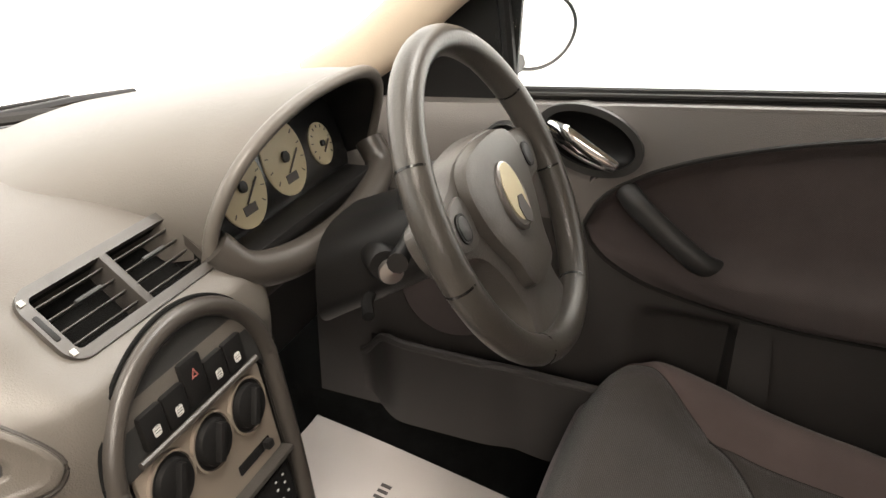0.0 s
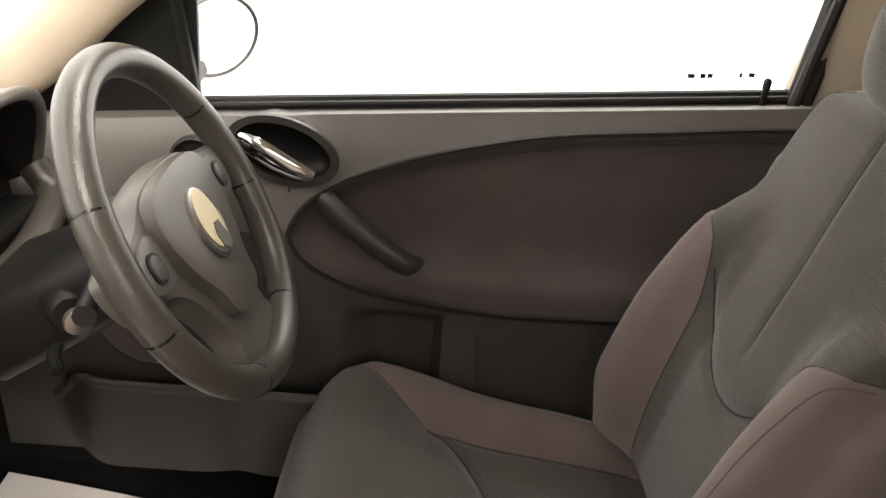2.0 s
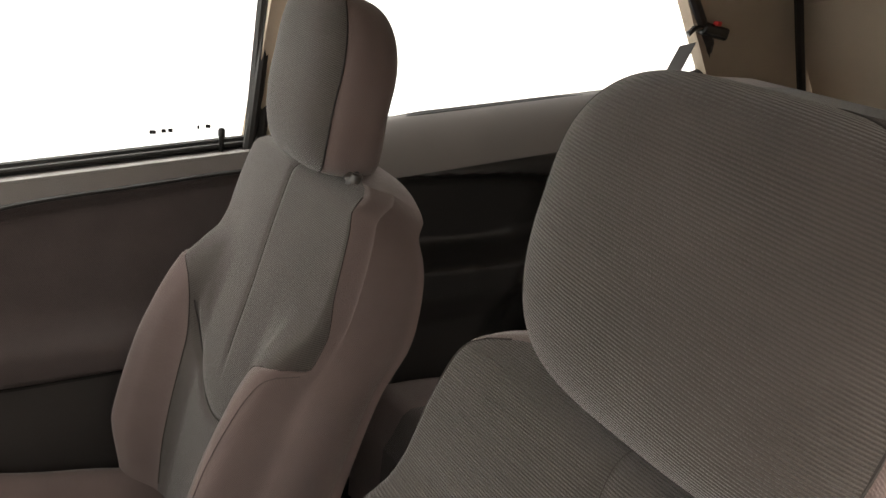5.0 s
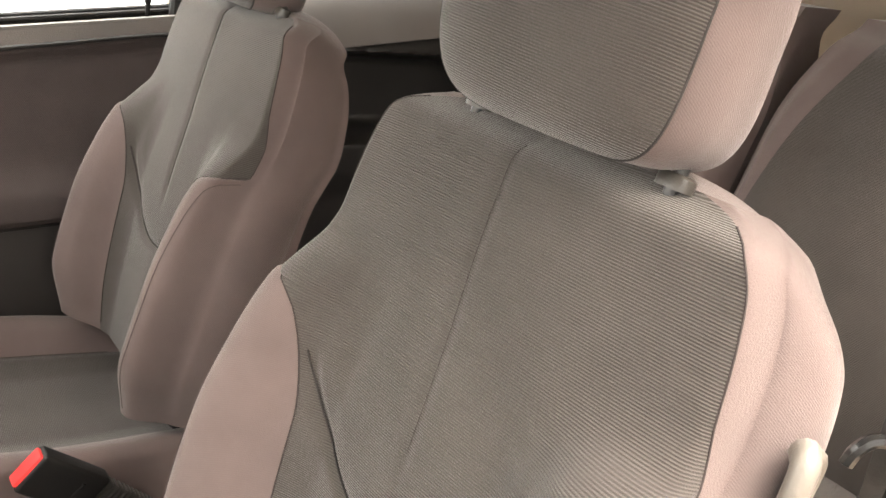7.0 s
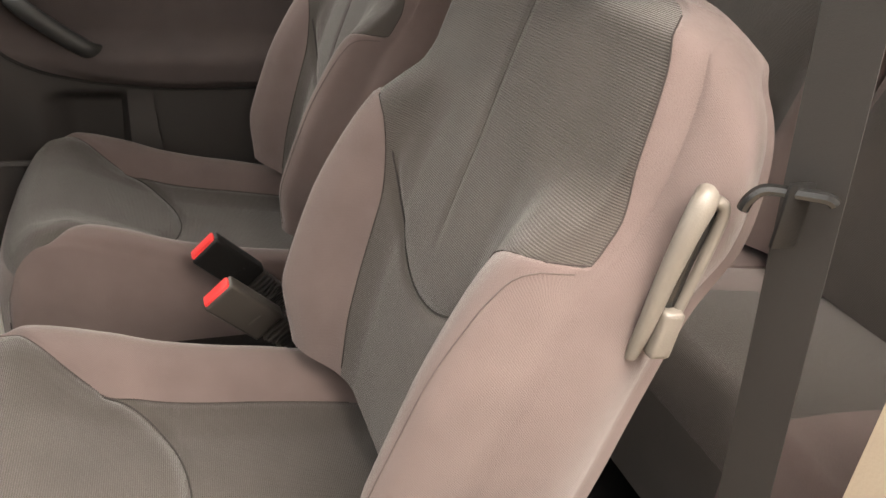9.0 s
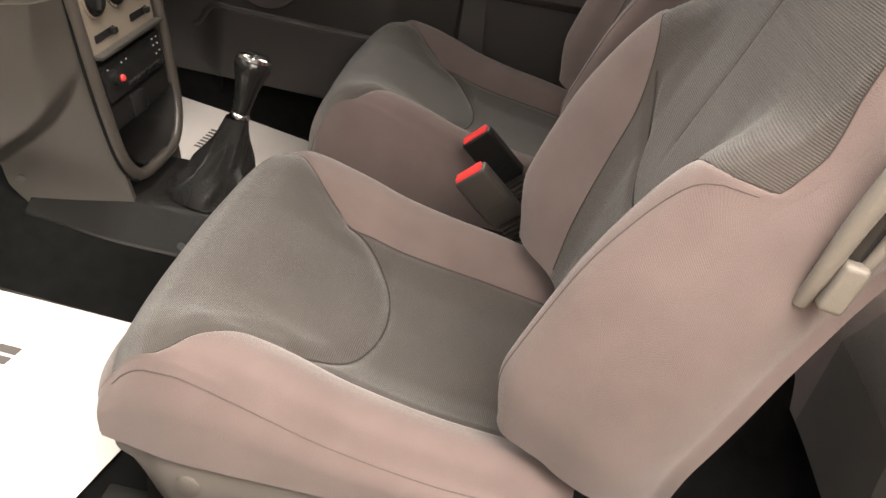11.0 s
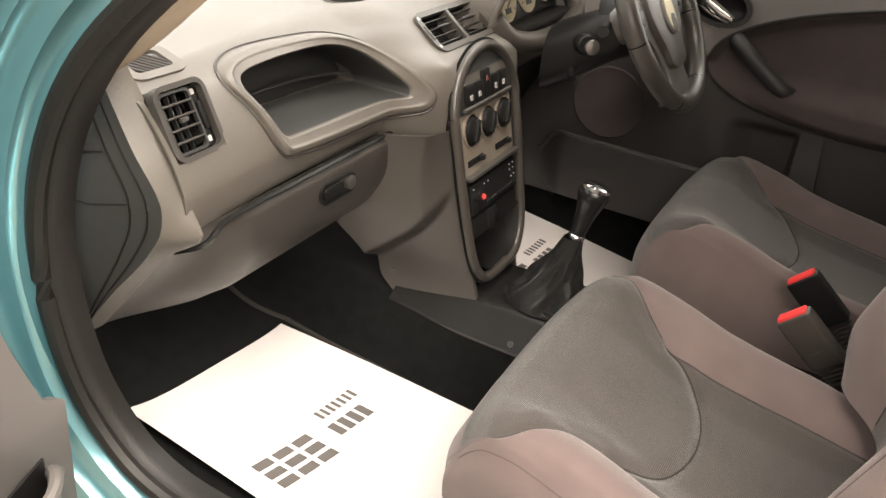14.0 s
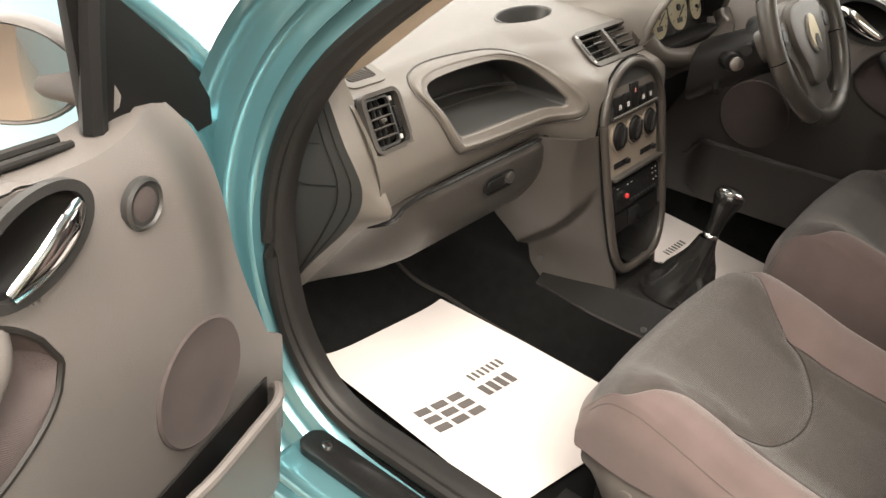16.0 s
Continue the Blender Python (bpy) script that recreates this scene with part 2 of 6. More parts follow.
def tube(path, r, n=10, closed=False, flat=1.0, up=(0, 0, 1), taper=None):
    """A round or flattened bar along a path."""
    bm = bmesh.new()
    P = [Vector(p) for p in path]
    rings, m = [], len(P)
    for i, p in enumerate(P):
        if closed:
            d = P[(i + 1) % m] - P[i - 1]
        else:
            d = P[min(i + 1, m - 1)] - P[max(i - 1, 0)]
        d.normalize()
        side = d.cross(Vector(up))
        side = side.normalized() if side.length > 1e-4 else d.orthogonal().normalized()
        upv = side.cross(d)
        rr = r * (taper(i / max(1, m - 1)) if taper else 1)
        rings.append([bm.verts.new(p + side * rr * math.cos(2 * math.pi * k / n) + upv * rr * flat * math.sin(2 * math.pi * k / n)) for k in range(n)])
    for i in range(m if closed else m - 1):
        a, b = rings[i], rings[(i + 1) % m]
        for k in range(n):
            bm.faces.new((a[k], a[(k + 1) % n], b[(k + 1) % n], b[k]))
    if not closed:
        bm.faces.new(rings[0][::-1])
        bm.faces.new(rings[-1])
    return bm


def box(size, m=Matrix(), bevel=0.004, seg=2):
    """A box with rounded edges at the pose m."""
    bm = bmesh.new()
    bmesh.ops.create_cube(bm, size=1)
    bmesh.ops.scale(bm, vec=Vector(size), verts=bm.verts)
    if bevel:
        bmesh.ops.bevel(bm, geom=list(bm.edges), offset=min(bevel, 0.48 * min(size)), segments=seg, profile=0.6, affect="EDGES")
    bmesh.ops.transform(bm, matrix=m, verts=bm.verts)
    return bm


def turned(profile, m=Matrix(), n=32, sx=1.0):
    """A body of revolution about local z from (radius, height) points."""
    bm = bmesh.new()
    rings = []
    for r, h in profile:
        rings.append([bm.verts.new(m @ Vector((sx * r * math.cos(2 * math.pi * k / n), r * math.sin(2 * math.pi * k / n), h))) for k in range(n)])
    for a, b in zip(rings, rings[1:]):
        for k in range(n):
            bm.faces.new((a[k], a[(k + 1) % n], b[(k + 1) % n], b[k]))
    bm.faces.new(rings[0][::-1])
    bm.faces.new(rings[-1])
    return bm


def prism(outline, m, depth, bevel=0.0):
    """A flat outline of local (x, y) points, raised by depth along local z, at the pose m."""
    bm = bmesh.new()
    low = [bm.verts.new((x, y, 0)) for x, y in outline]
    face = bm.faces.new(low)
    top = bmesh.ops.extrude_face_region(bm, geom=[face])
    tv = [g for g in top["geom"] if isinstance(g, bmesh.types.BMVert)]
    bmesh.ops.translate(bm, verts=tv, vec=(0, 0, depth))
    if bevel:
        tf = [g for g in top["geom"] if isinstance(g, bmesh.types.BMFace)]
        bmesh.ops.bevel(bm, geom=list({e for f in tf for e in f.edges}), offset=bevel, segments=2, profile=0.6, affect="EDGES")
    bmesh.ops.transform(bm, matrix=m, verts=bm.verts)
    return bm


def rounded(w, h, r, n=5):
    pts = []
    for cx, cy, a0 in ((w / 2 - r, h / 2 - r, 0), (-w / 2 + r, h / 2 - r, 90), (-w / 2 + r, -h / 2 + r, 180), (w / 2 - r, -h / 2 + r, 270)):
        for k in range(n + 1):
            a = radians(a0 + 90 * k / n)
            pts.append((cx + r * math.cos(a), cy + r * math.sin(a)))
    return pts


def ring(outer, inner, m, depth, bevel=0.0):
    """A flat frame between two outlines with the same number of points."""
    bm = bmesh.new()
    n = len(outer)
    a = [bm.verts.new((x, y, 0)) for x, y in outer]
    b = [bm.verts.new((x, y, 0)) for x, y in inner]
    c = [bm.verts.new((x, y, depth)) for x, y in outer]
    d = [bm.verts.new((x, y, depth)) for x, y in inner]
    for k in range(n):
        j = (k + 1) % n
        bm.faces.new((a[k], a[j], b[j], b[k]))
        bm.faces.new((c[k], d[k], d[j], c[j]))
        bm.faces.new((a[k], c[k], c[j], a[j]))
        bm.faces.new((b[k], b[j], d[j], d[k]))
    if bevel:
        bmesh.ops.bevel(bm, geom=[e for e in bm.edges if abs(e.verts[0].co.z - depth) < 1e-6 and abs(e.verts[1].co.z - depth) < 1e-6 and len(e.link_faces) == 2 and e.calc_face_angle(0) > 0.5], offset=bevel, segments=2, profile=0.6, affect="EDGES")
    bmesh.ops.transform(bm, matrix=m, verts=bm.verts)
    return bm


def facing(origin, normal, up=(0, 0, 1)):
    """A pose whose local z looks along normal and local y as near up as can be."""
    z = Vector(normal).normalized()
    x = Vector(up).cross(z).normalized()
    y = z.cross(x)
    return Matrix.Translation(origin) @ Matrix((x, y, z)).transposed().to_4x4()


def join(*bms):
    out = bmesh.new()
    for b in bms:
        me = bpy.data.meshes.new("tmp")
        b.to_mesh(me)
        b.free()
        out.from_mesh(me)
        bpy.data.meshes.remove(me)
    return out


# ---- the car's shell ----
def mix0(a, b, t):
    return a + (b - a) * t


CX = -0.03          # the car's middle line
body = thing("car_body", "teal metallic hatchback body shell with open passenger doorway", "car body")


def belt(y):
    return 0.969 - 0.108 * y


def seal_path():
    """The rim of the passenger's doorway, from the roof down the screen pillar and back along the sill."""
    return spline([(-0.60, -0.15, 1.40), (-0.64, 0.10, 1.36), (-0.675, 0.33, 1.21), (-0.70, 0.478, 1.092), (-0.71, 0.607, 0.978), (-0.712, 0.69, 0.852), (-0.712, 0.726, 0.715),
                   (-0.708, 0.712, 0.56), (-0.70, 0.66, 0.455), (-0.695, 0.58, 0.405), (-0.69, 0.44, 0.392), (-0.69, 0.10, 0.390), (-0.69, -0.45, 0.392), (-0.70, -0.62, 0.45), (-0.70, -0.66, 0.6), (-0.70, -0.64, 0.9), (-0.66, -0.58, 1.2), (-0.61, -0.5, 1.38)], 6, closed=True)


def band(path, offs):
    """A strip swept along the doorway's rim: offs are (outward from the rim's middle, x) for each rail."""
    mid = Vector((0, 0.03, 0.85))
    bm = bmesh.new()
    rails = []
    n = len(path)
    for i, p in enumerate(path):
        t = (path[(i + 1) % n] - path[i - 1]).normalized()
        out = Vector((0, t.z, -t.y))
        if out.dot(Vector((0, p.y - mid.y, p.z - mid.z))) < 0:
            out = -out
        out.normalize()
        rails.append([bm.verts.new((p.x + dx, p.y + out.y * o, p.z + out.z * o)) for o, dx in offs])
    for i in range(n):
        a, b = rails[i], rails[(i + 1) % n]
        for k in range(len(offs) - 1):
            bm.faces.new((a[k], a[k + 1], b[k + 1], b[k]))
    return bm


rim = seal_path()
part("door_aperture", band(rim, [(-0.004, 0.0), (0.012, -0.002), (0.020, -0.003), (0.026, -0.008), (0.029, -0.020), (0.038, -0.024), (0.046, -0.025), (0.052, -0.030), (0.055, -0.042), (0.066, -0.048), (0.078, -0.050), (0.086, -0.056), (0.090, -0.072), (0.094, -0.085)]), M_PAINT, body, "teal painted door aperture flange")
part("door_seal", join(tube([p + Vector((-0.004, 0, 0)) for p in rim], 0.0115, 8, closed=True), tube([p + Vector((0.014, 0, 0)) for p in rim], 0.009, 8, closed=True)), M_RUBBER, body, "black rubber door seal")

# floor, bulkhead and tunnel carpet
floor_profile = [(-1.6, 0.36), (-0.75, 0.34), (-0.6, 0.285), (0.3, 0.27), (0.55, 0.280), (0.75, 0.294), (0.85, 0.318), (0.93, 0.38), (1.02, 0.50), (1.06, 0.62), (1.07, 0.9)]


def floor_at(x, y):
    z = curve(floor_profile, y)
    t = 1 - sstep(0.085, 0.19, abs(x - 0.005))
    return z + t * max(0.0, 0.40 - z) * (1 if y < 0.95 else 0) + 0.10 * sstep(0.575, 0.64, abs(x - CX)) * (1 if y < 1.0 else 0)


part("carpet", sheet(lambda u, v: Vector((u, v, floor_at(u, v))), steps(-0.70, 0.66, 90), steps(-1.6, 1.06, 110), 0.012, (0, 0, -1)), M_CARPET, body, "black moulded cabin carpet")
part("sill", join(box((0.10, 2.2, 0.085), pose(-0.765, -0.45, 0.325), 0.02, 4), box((0.06, 2.2, 0.25), pose(-0.80, -0.45, 0.22), 0.02, 4)), M_PAINT, body, "teal painted door sill")
part("inner_trim", band(rim, [(-0.010, 0.040), (-0.014, 0.020), (-0.012, 0.008), (-0.004, 0.001)]), M_RUBBER, body, "black trim inside the door seal")
part("kick_panel", sheet(lambda u, v: Vector((-0.655 + 0.01 * math.sin(3 * v), mix0(0.745, 1.02, u), mix0(0.30, 0.62, v))), steps(0, 1, 12), steps(0, 1, 12), 0.01, (-1, 0, 0)), M_CARPET, body, "black carpeted kick panel")
part("scuff_plate", prism(rounded(0.052, 1.30, 0.024), pose(-0.742, -0.02, 0.370), 0.016, 0.005), M_GLOSS, body, "black plastic sill scuff plate")
part("scuff_screw", turned([(0.008, 0), (0.008, 0.003), (0.005, 0.004), (0.001, 0.003)], pose(-0.738, 0.583, 0.386), 20), M_CHROME, body, "bright cross head screw")
part("door_check", join(box((0.05, 0.018, 0.022), pose(-0.735, 0.800, 0.684), 0.005), tube([(-0.70, 0.80, 0.684), (-0.76, 0.79, 0.684), (-0.80, 0.76, 0.684)], 0.006, 8)), M_BLACK, body, "black door check strap")
part("door_hinge", join(box((0.04, 0.02, 0.05), pose(-0.735, 0.815, 0.597), 0.004), turned([(0.007, -0.03), (0.007, 0.03)], pose(-0.76, 0.80, 0.597), 12), turned([(0.009, 0), (0.009, 0.006)], facing((-0.725, 0.806, 0.605), (0, -1, 0)), 6)), M_STEEL, body, "bare steel door hinge with bolt")
part("kick_panel", sheet(lambda u, v: Vector((0.575, mix0(0.56, 1.02, u), mix0(0.30, 0.80, v))), steps(0, 1, 6), steps(0, 1, 6), 0.01, (1, 0, 0)), M_CARPET, body, "black carpeted kick panel")
# outer wing and scuttle beside the hinge
part("front_wing", sheet(lambda u, v: Vector((-0.815 + 0.10 * sstep(0.9, 1.7, v) * 0 + 0.045 * (1 - math.cos(1.4 * max(0, (u - 0.72) / 0.3))), v, u)), steps(0.30, 0.985, 24), steps(0.845, 1.9, 30), 0.01, (1, 0, 0)), M_PAINT, body, "teal front wing")
part("roof_panel", sheet(lambda u, v: Vector((u, v, 1.475 - 0.05 * ((u - CX) / 0.6)**2 - 0.10 * ((v + 0.55) / 1.0)**2)), steps(-0.65, 0.59, 20), steps(-1.6, 0.28, 24), 0.02, (0, 0, 1)), M_BEIGE, body, "beige roof lining")

# driver's side pillars and rear quarter
part("pillar_lining", tube(spline([(0.575, 0.70, 0.915), (0.585, 0.60, 0.985), (0.58, 0.49, 1.09), (0.555, 0.34, 1.21), (0.52, 0.16, 1.34), (0.46, 0.0, 1.42)], 8), 0.040, 16, up=(1, 0, 0), flat=0.55), M_BEIGE, body, "beige screen pillar lining")
part("pillar_lining", tube(spline([(-0.64, 0.70, 0.935), (-0.645, 0.60, 1.0), (-0.64, 0.49, 1.09), (-0.615, 0.34, 1.21), (-0.58, 0.16, 1.34), (-0.52, 0.0, 1.42)], 8), 0.025, 16, up=(1, 0, 0), flat=0.55), M_BEIGE, body, "beige screen pillar lining")
part("screen_seal", tube(spline([(0.62, 0.70, 0.935), (0.63, 0.60, 1.005), (0.62, 0.49, 1.10), (0.59, 0.34, 1.225), (0.55, 0.16, 1.35)], 8), 0.012, 8), M_RUBBER, body, "black windscreen edge seal")
part("centre_pillar", sheet(lambda u, v: Vector((0.63 - 0.30 * max(0, u - 1.0) + 0.012 * math.cos(v * math.pi), -0.405 - 0.03 * (u - 1.0) - 0.075 * v, u)), steps(0.40, 1.43, 20), steps(0, 1, 8), 0.03, (1, 0, 0)), M_BEIGE, body, "beige centre pillar lining")
part("centre_pillar_seal", join(tube([(0.615, -0.396, 0.98), (0.612, -0.412, 1.10), (0.585, -0.42, 1.25), (0.54, -0.425, 1.42)], 0.009, 8), tube([(0.630, -0.418, 0.98), (0.625, -0.43, 1.10), (0.60, -0.44, 1.25), (0.555, -0.445, 1.42)], 0.011, 8)), M_RUBBER, body, "black window channel")


def quarter(u, v):
    """Rear quarter trim: u along y, v up, with an armrest shelf hollow."""
    top = 1.035 - 0.118 * (u + 0.72)
    z = 0.36 + (top - 0.36) * v
    x = 0.575 + 0.045 * sstep(top - 0.09, top, z)
    q = (abs(u + 0.79) / 0.25)**3.5 + (abs(z - 0.875) / 0.080)**3.5
    x += 0.062 * (1 - sstep(0.2, 1.5, q)) - 0.020 * sstep(0.815, 0.78, z) * sstep(0.66, 0.74, z) * sstep(-1.08, -1.0, u)
    x += 0.05 * sstep(-1.0, -1.12, u + 0.45 * (z - 0.95))
    return Vector((x, u, z))


part("quarter_trim", sheet(quarter, steps(-1.55, -0.47, 150), steps(0, 1, 130), 0.01, (1, 0, 0)), M_QUARTER, body, "black moulded rear quarter trim")
part("quarter_trim_top", sheet(lambda u, v: Vector((0.568 + 0.075 * v, u, 1.033 - 0.118 * (u + 0.72) + 0.028 * v - 0.06 * (1 - v)**2)), steps(-1.5, -0.47, 30), steps(0, 1, 8), 0.012, (1, 0, -0.3)), M_TRIM, body, "grey quarter trim rail")
part("quarter_window_seal", tube([(0.645, -0.44, 1.005), (0.645, -0.72, 1.052), (0.645, -1.30, 1.118), (0.63, -1.40, 1.16), (0.60, -1.36, 1.22), (0.565, -1.22, 1.34), (0.53, -1.1, 1.41)], 0.011, 8), M_RUBBER, body, "black quarter window seal")
part("rear_pillar", sheet(lambda u, v: Vector((0.62 - 0.22 * max(0, u - 1.12), -1.42 + 0.28 * (u - 1.12) / 0.3 - 0.48 * v, u)), steps(1.02, 1.42, 10), steps(0, 1, 8), 0.03, (1, 0, 0)), M_BEIGE, body, "beige rear pillar lining")
part("rear_pillar", sheet(lambda u, v: Vector((-0.68 + 0.22 * max(0, u - 1.12), -1.42 + 0.28 * (u - 1.12) / 0.3 - 0.48 * v, u)), steps(0.4, 1.42, 10), steps(0, 1, 8), 0.03, (-1, 0, 0)), M_BEIGE, body, "beige rear pillar lining")
part("quarter_trim", sheet(lambda u, v: Vector((-0.64 - 0.03 * sstep(0.8, 1.0, u), v, u)), steps(0.36, 1.06, 20), steps(-1.5, -0.62, 20), 0.01, (-1, 0, 0)), M_BLACK, body, "black moulded rear quarter trim")
part("tail_panel", sheet(lambda u, v: Vector((u, -1.72, v)), steps(-0.68, 0.62, 6), steps(0.3, 1.0, 6), 0.03, (0, -1, 0)), M_BLACK, body, "black tailgate trim")

# lining added across the rear glass too, to keep light out of the cabin
part("tailgate_lining", sheet(lambda u, v: Vector((u, -1.86 + 0.36 * v, 0.98 + 0.44 * v)), steps(-0.66, 0.60, 8), steps(0, 1, 6), 0.02, (0, -1, 0.3)), M_BEIGE, body, "beige tailgate lining, closed over the rear glass")
part("tailgate_seal", tube([(0.575, -1.70, 1.06), (0.565, -1.60, 1.24), (0.53, -1.48, 1.40)], 0.010, 8), M_RUBBER, body, "black tailgate edge seal")
# shelf and passenger-side pillar, added to block light leaking in from behind
part("parcel_shelf", box((1.22, 0.50, 0.025), pose(-0.03, -1.48, 0.985), 0.008), M_BLACK, body, "black parcel shelf")
part("centre_pillar", sheet(lambda u, v: Vector((-0.69 + 0.26 * max(0, u - 1.0), -0.47 - 0.13 * v, u)), steps(0.36, 1.43, 16), steps(0, 1, 6), 0.03, (-1, 0, 0)), M_BEIGE, body, "beige centre pillar lining")
# glass
for nm, f, us, vs in (
        ("windscreen", lambda u, v: Vector((u * (1 - 0.22 * v), 1.10 - 0.95 * (u - CX)**2 - 0.98 * v, 0.90 + 0.05 * (u - CX)**2 / 0.36 + 0.52 * v)), steps(-0.63, 0.58, 14), steps(0, 1, 10)),
        ("driver_window", lambda u, v: Vector((0.645 - 0.30 * v * 0.42, u - 0.03 * v, belt(u) - 0.02 + v * (0.46 - 0.35 * sstep(0.1, 0.5, u)))), steps(-0.41, 0.44, 10), steps(0, 1, 6)),
        ("quarter_window", lambda u, v: Vector((0.648 - 0.30 * v * 0.33, u + 0.12 * v, 1.02 - 0.115 * (u + 0.72) + v * 0.34)), steps(-1.42, -0.47, 8), steps(0, 1, 6))):
    ob = part(nm, sheet(f, us, vs), M_GLASS, body, "clear " + nm.replace("_", " ") + " glass")
    ob.visible_shadow = False

# ---- the showroom: plain walls added to close it ----
# east and north walls glow; the unseen west wall is dimmed
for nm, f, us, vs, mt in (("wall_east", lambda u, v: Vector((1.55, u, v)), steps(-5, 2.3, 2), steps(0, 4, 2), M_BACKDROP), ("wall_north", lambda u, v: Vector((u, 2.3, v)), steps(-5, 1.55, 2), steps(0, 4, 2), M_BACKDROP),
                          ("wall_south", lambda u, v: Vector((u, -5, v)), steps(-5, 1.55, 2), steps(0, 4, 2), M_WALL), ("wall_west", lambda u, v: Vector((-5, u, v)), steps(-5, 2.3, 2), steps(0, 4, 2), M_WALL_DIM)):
    tagged(part(nm, sheet(f, us, vs), mt, None), "plain added showroom wall", "wall", kind="structure")
tagged(part("ground", sheet(lambda u, v: Vector((u, v, 0)), steps(-9, 9, 2), steps(-9, 9, 2), 0.05, (0, 0, -1)), M_FLOOR, None), "warm beige showroom floor", "floor", kind="structure")


# ---- doors ----
UP = [(-0.42, 0.986), (-0.365, 0.982), (-0.229, 0.966), (-0.085, 0.948), (0.023, 0.925), (0.13, 0.893), (0.200, 0.862), (0.240, 0.835), (0.262, 0.808), (0.270, 0.786)]
LOW = [(-0.42, 0.695), (-0.202, 0.689), (-0.047, 0.685), (0.067, 0.693), (0.164, 0.709), (0.228, 0.735), (0.258, 0.760), (0.270, 0.782)]
FRONT, REAR = 0.690, -0.415


def door_x(y, z):
    top = belt(y)
    x = curve([(0.36, 0.545), (0.60, 0.535), (0.72, 0.532), (0.84, 0.546), (0.92, 0.562), (1.0, 0.60), (1.06, 0.64)], z + (0.97 - top) * sstep(0.80, 0.97, z))
    x += 0.045 * sstep(0.50, 0.690, y) * sstep(0.55, 0.75, z)
    if y < 0.27:
        zu, zl = curve(UP, y), curve(LOW, y)
        d = min(zu - z, z - zl, (0.272 - y) * 1.2)
        if d > 0:
            x += 0.026 * sstep(0, 0.03, d) * sstep(0.735, 0.79, z)
            x -= 0.022 * sstep(0, 0.02, d) * (1 - sstep(0.75, 0.785, z)) * (1 - sstep(0.02, 0.20, y))
    # map pocket mouth behind its lip
    x += 0.030 * (1 - sstep(0.13, 0.20, y)) * sstep(0.045, 0.055, y) * (1 - sstep(0.655, 0.685, z))
    # oval hollow of the release handle
    p, q = 0.278 - y, z - 0.897
    e = ((p * 0.970 - q * 0.242) / 0.064)**2 + ((p * 0.242 + q * 0.970) / 0.037)**2
    x += 0.040 * (1 - sstep(0.80, 1.05, e)) - 0.004 * sstep(1.9, 1.2, e) * (e > 1.05)
    return x


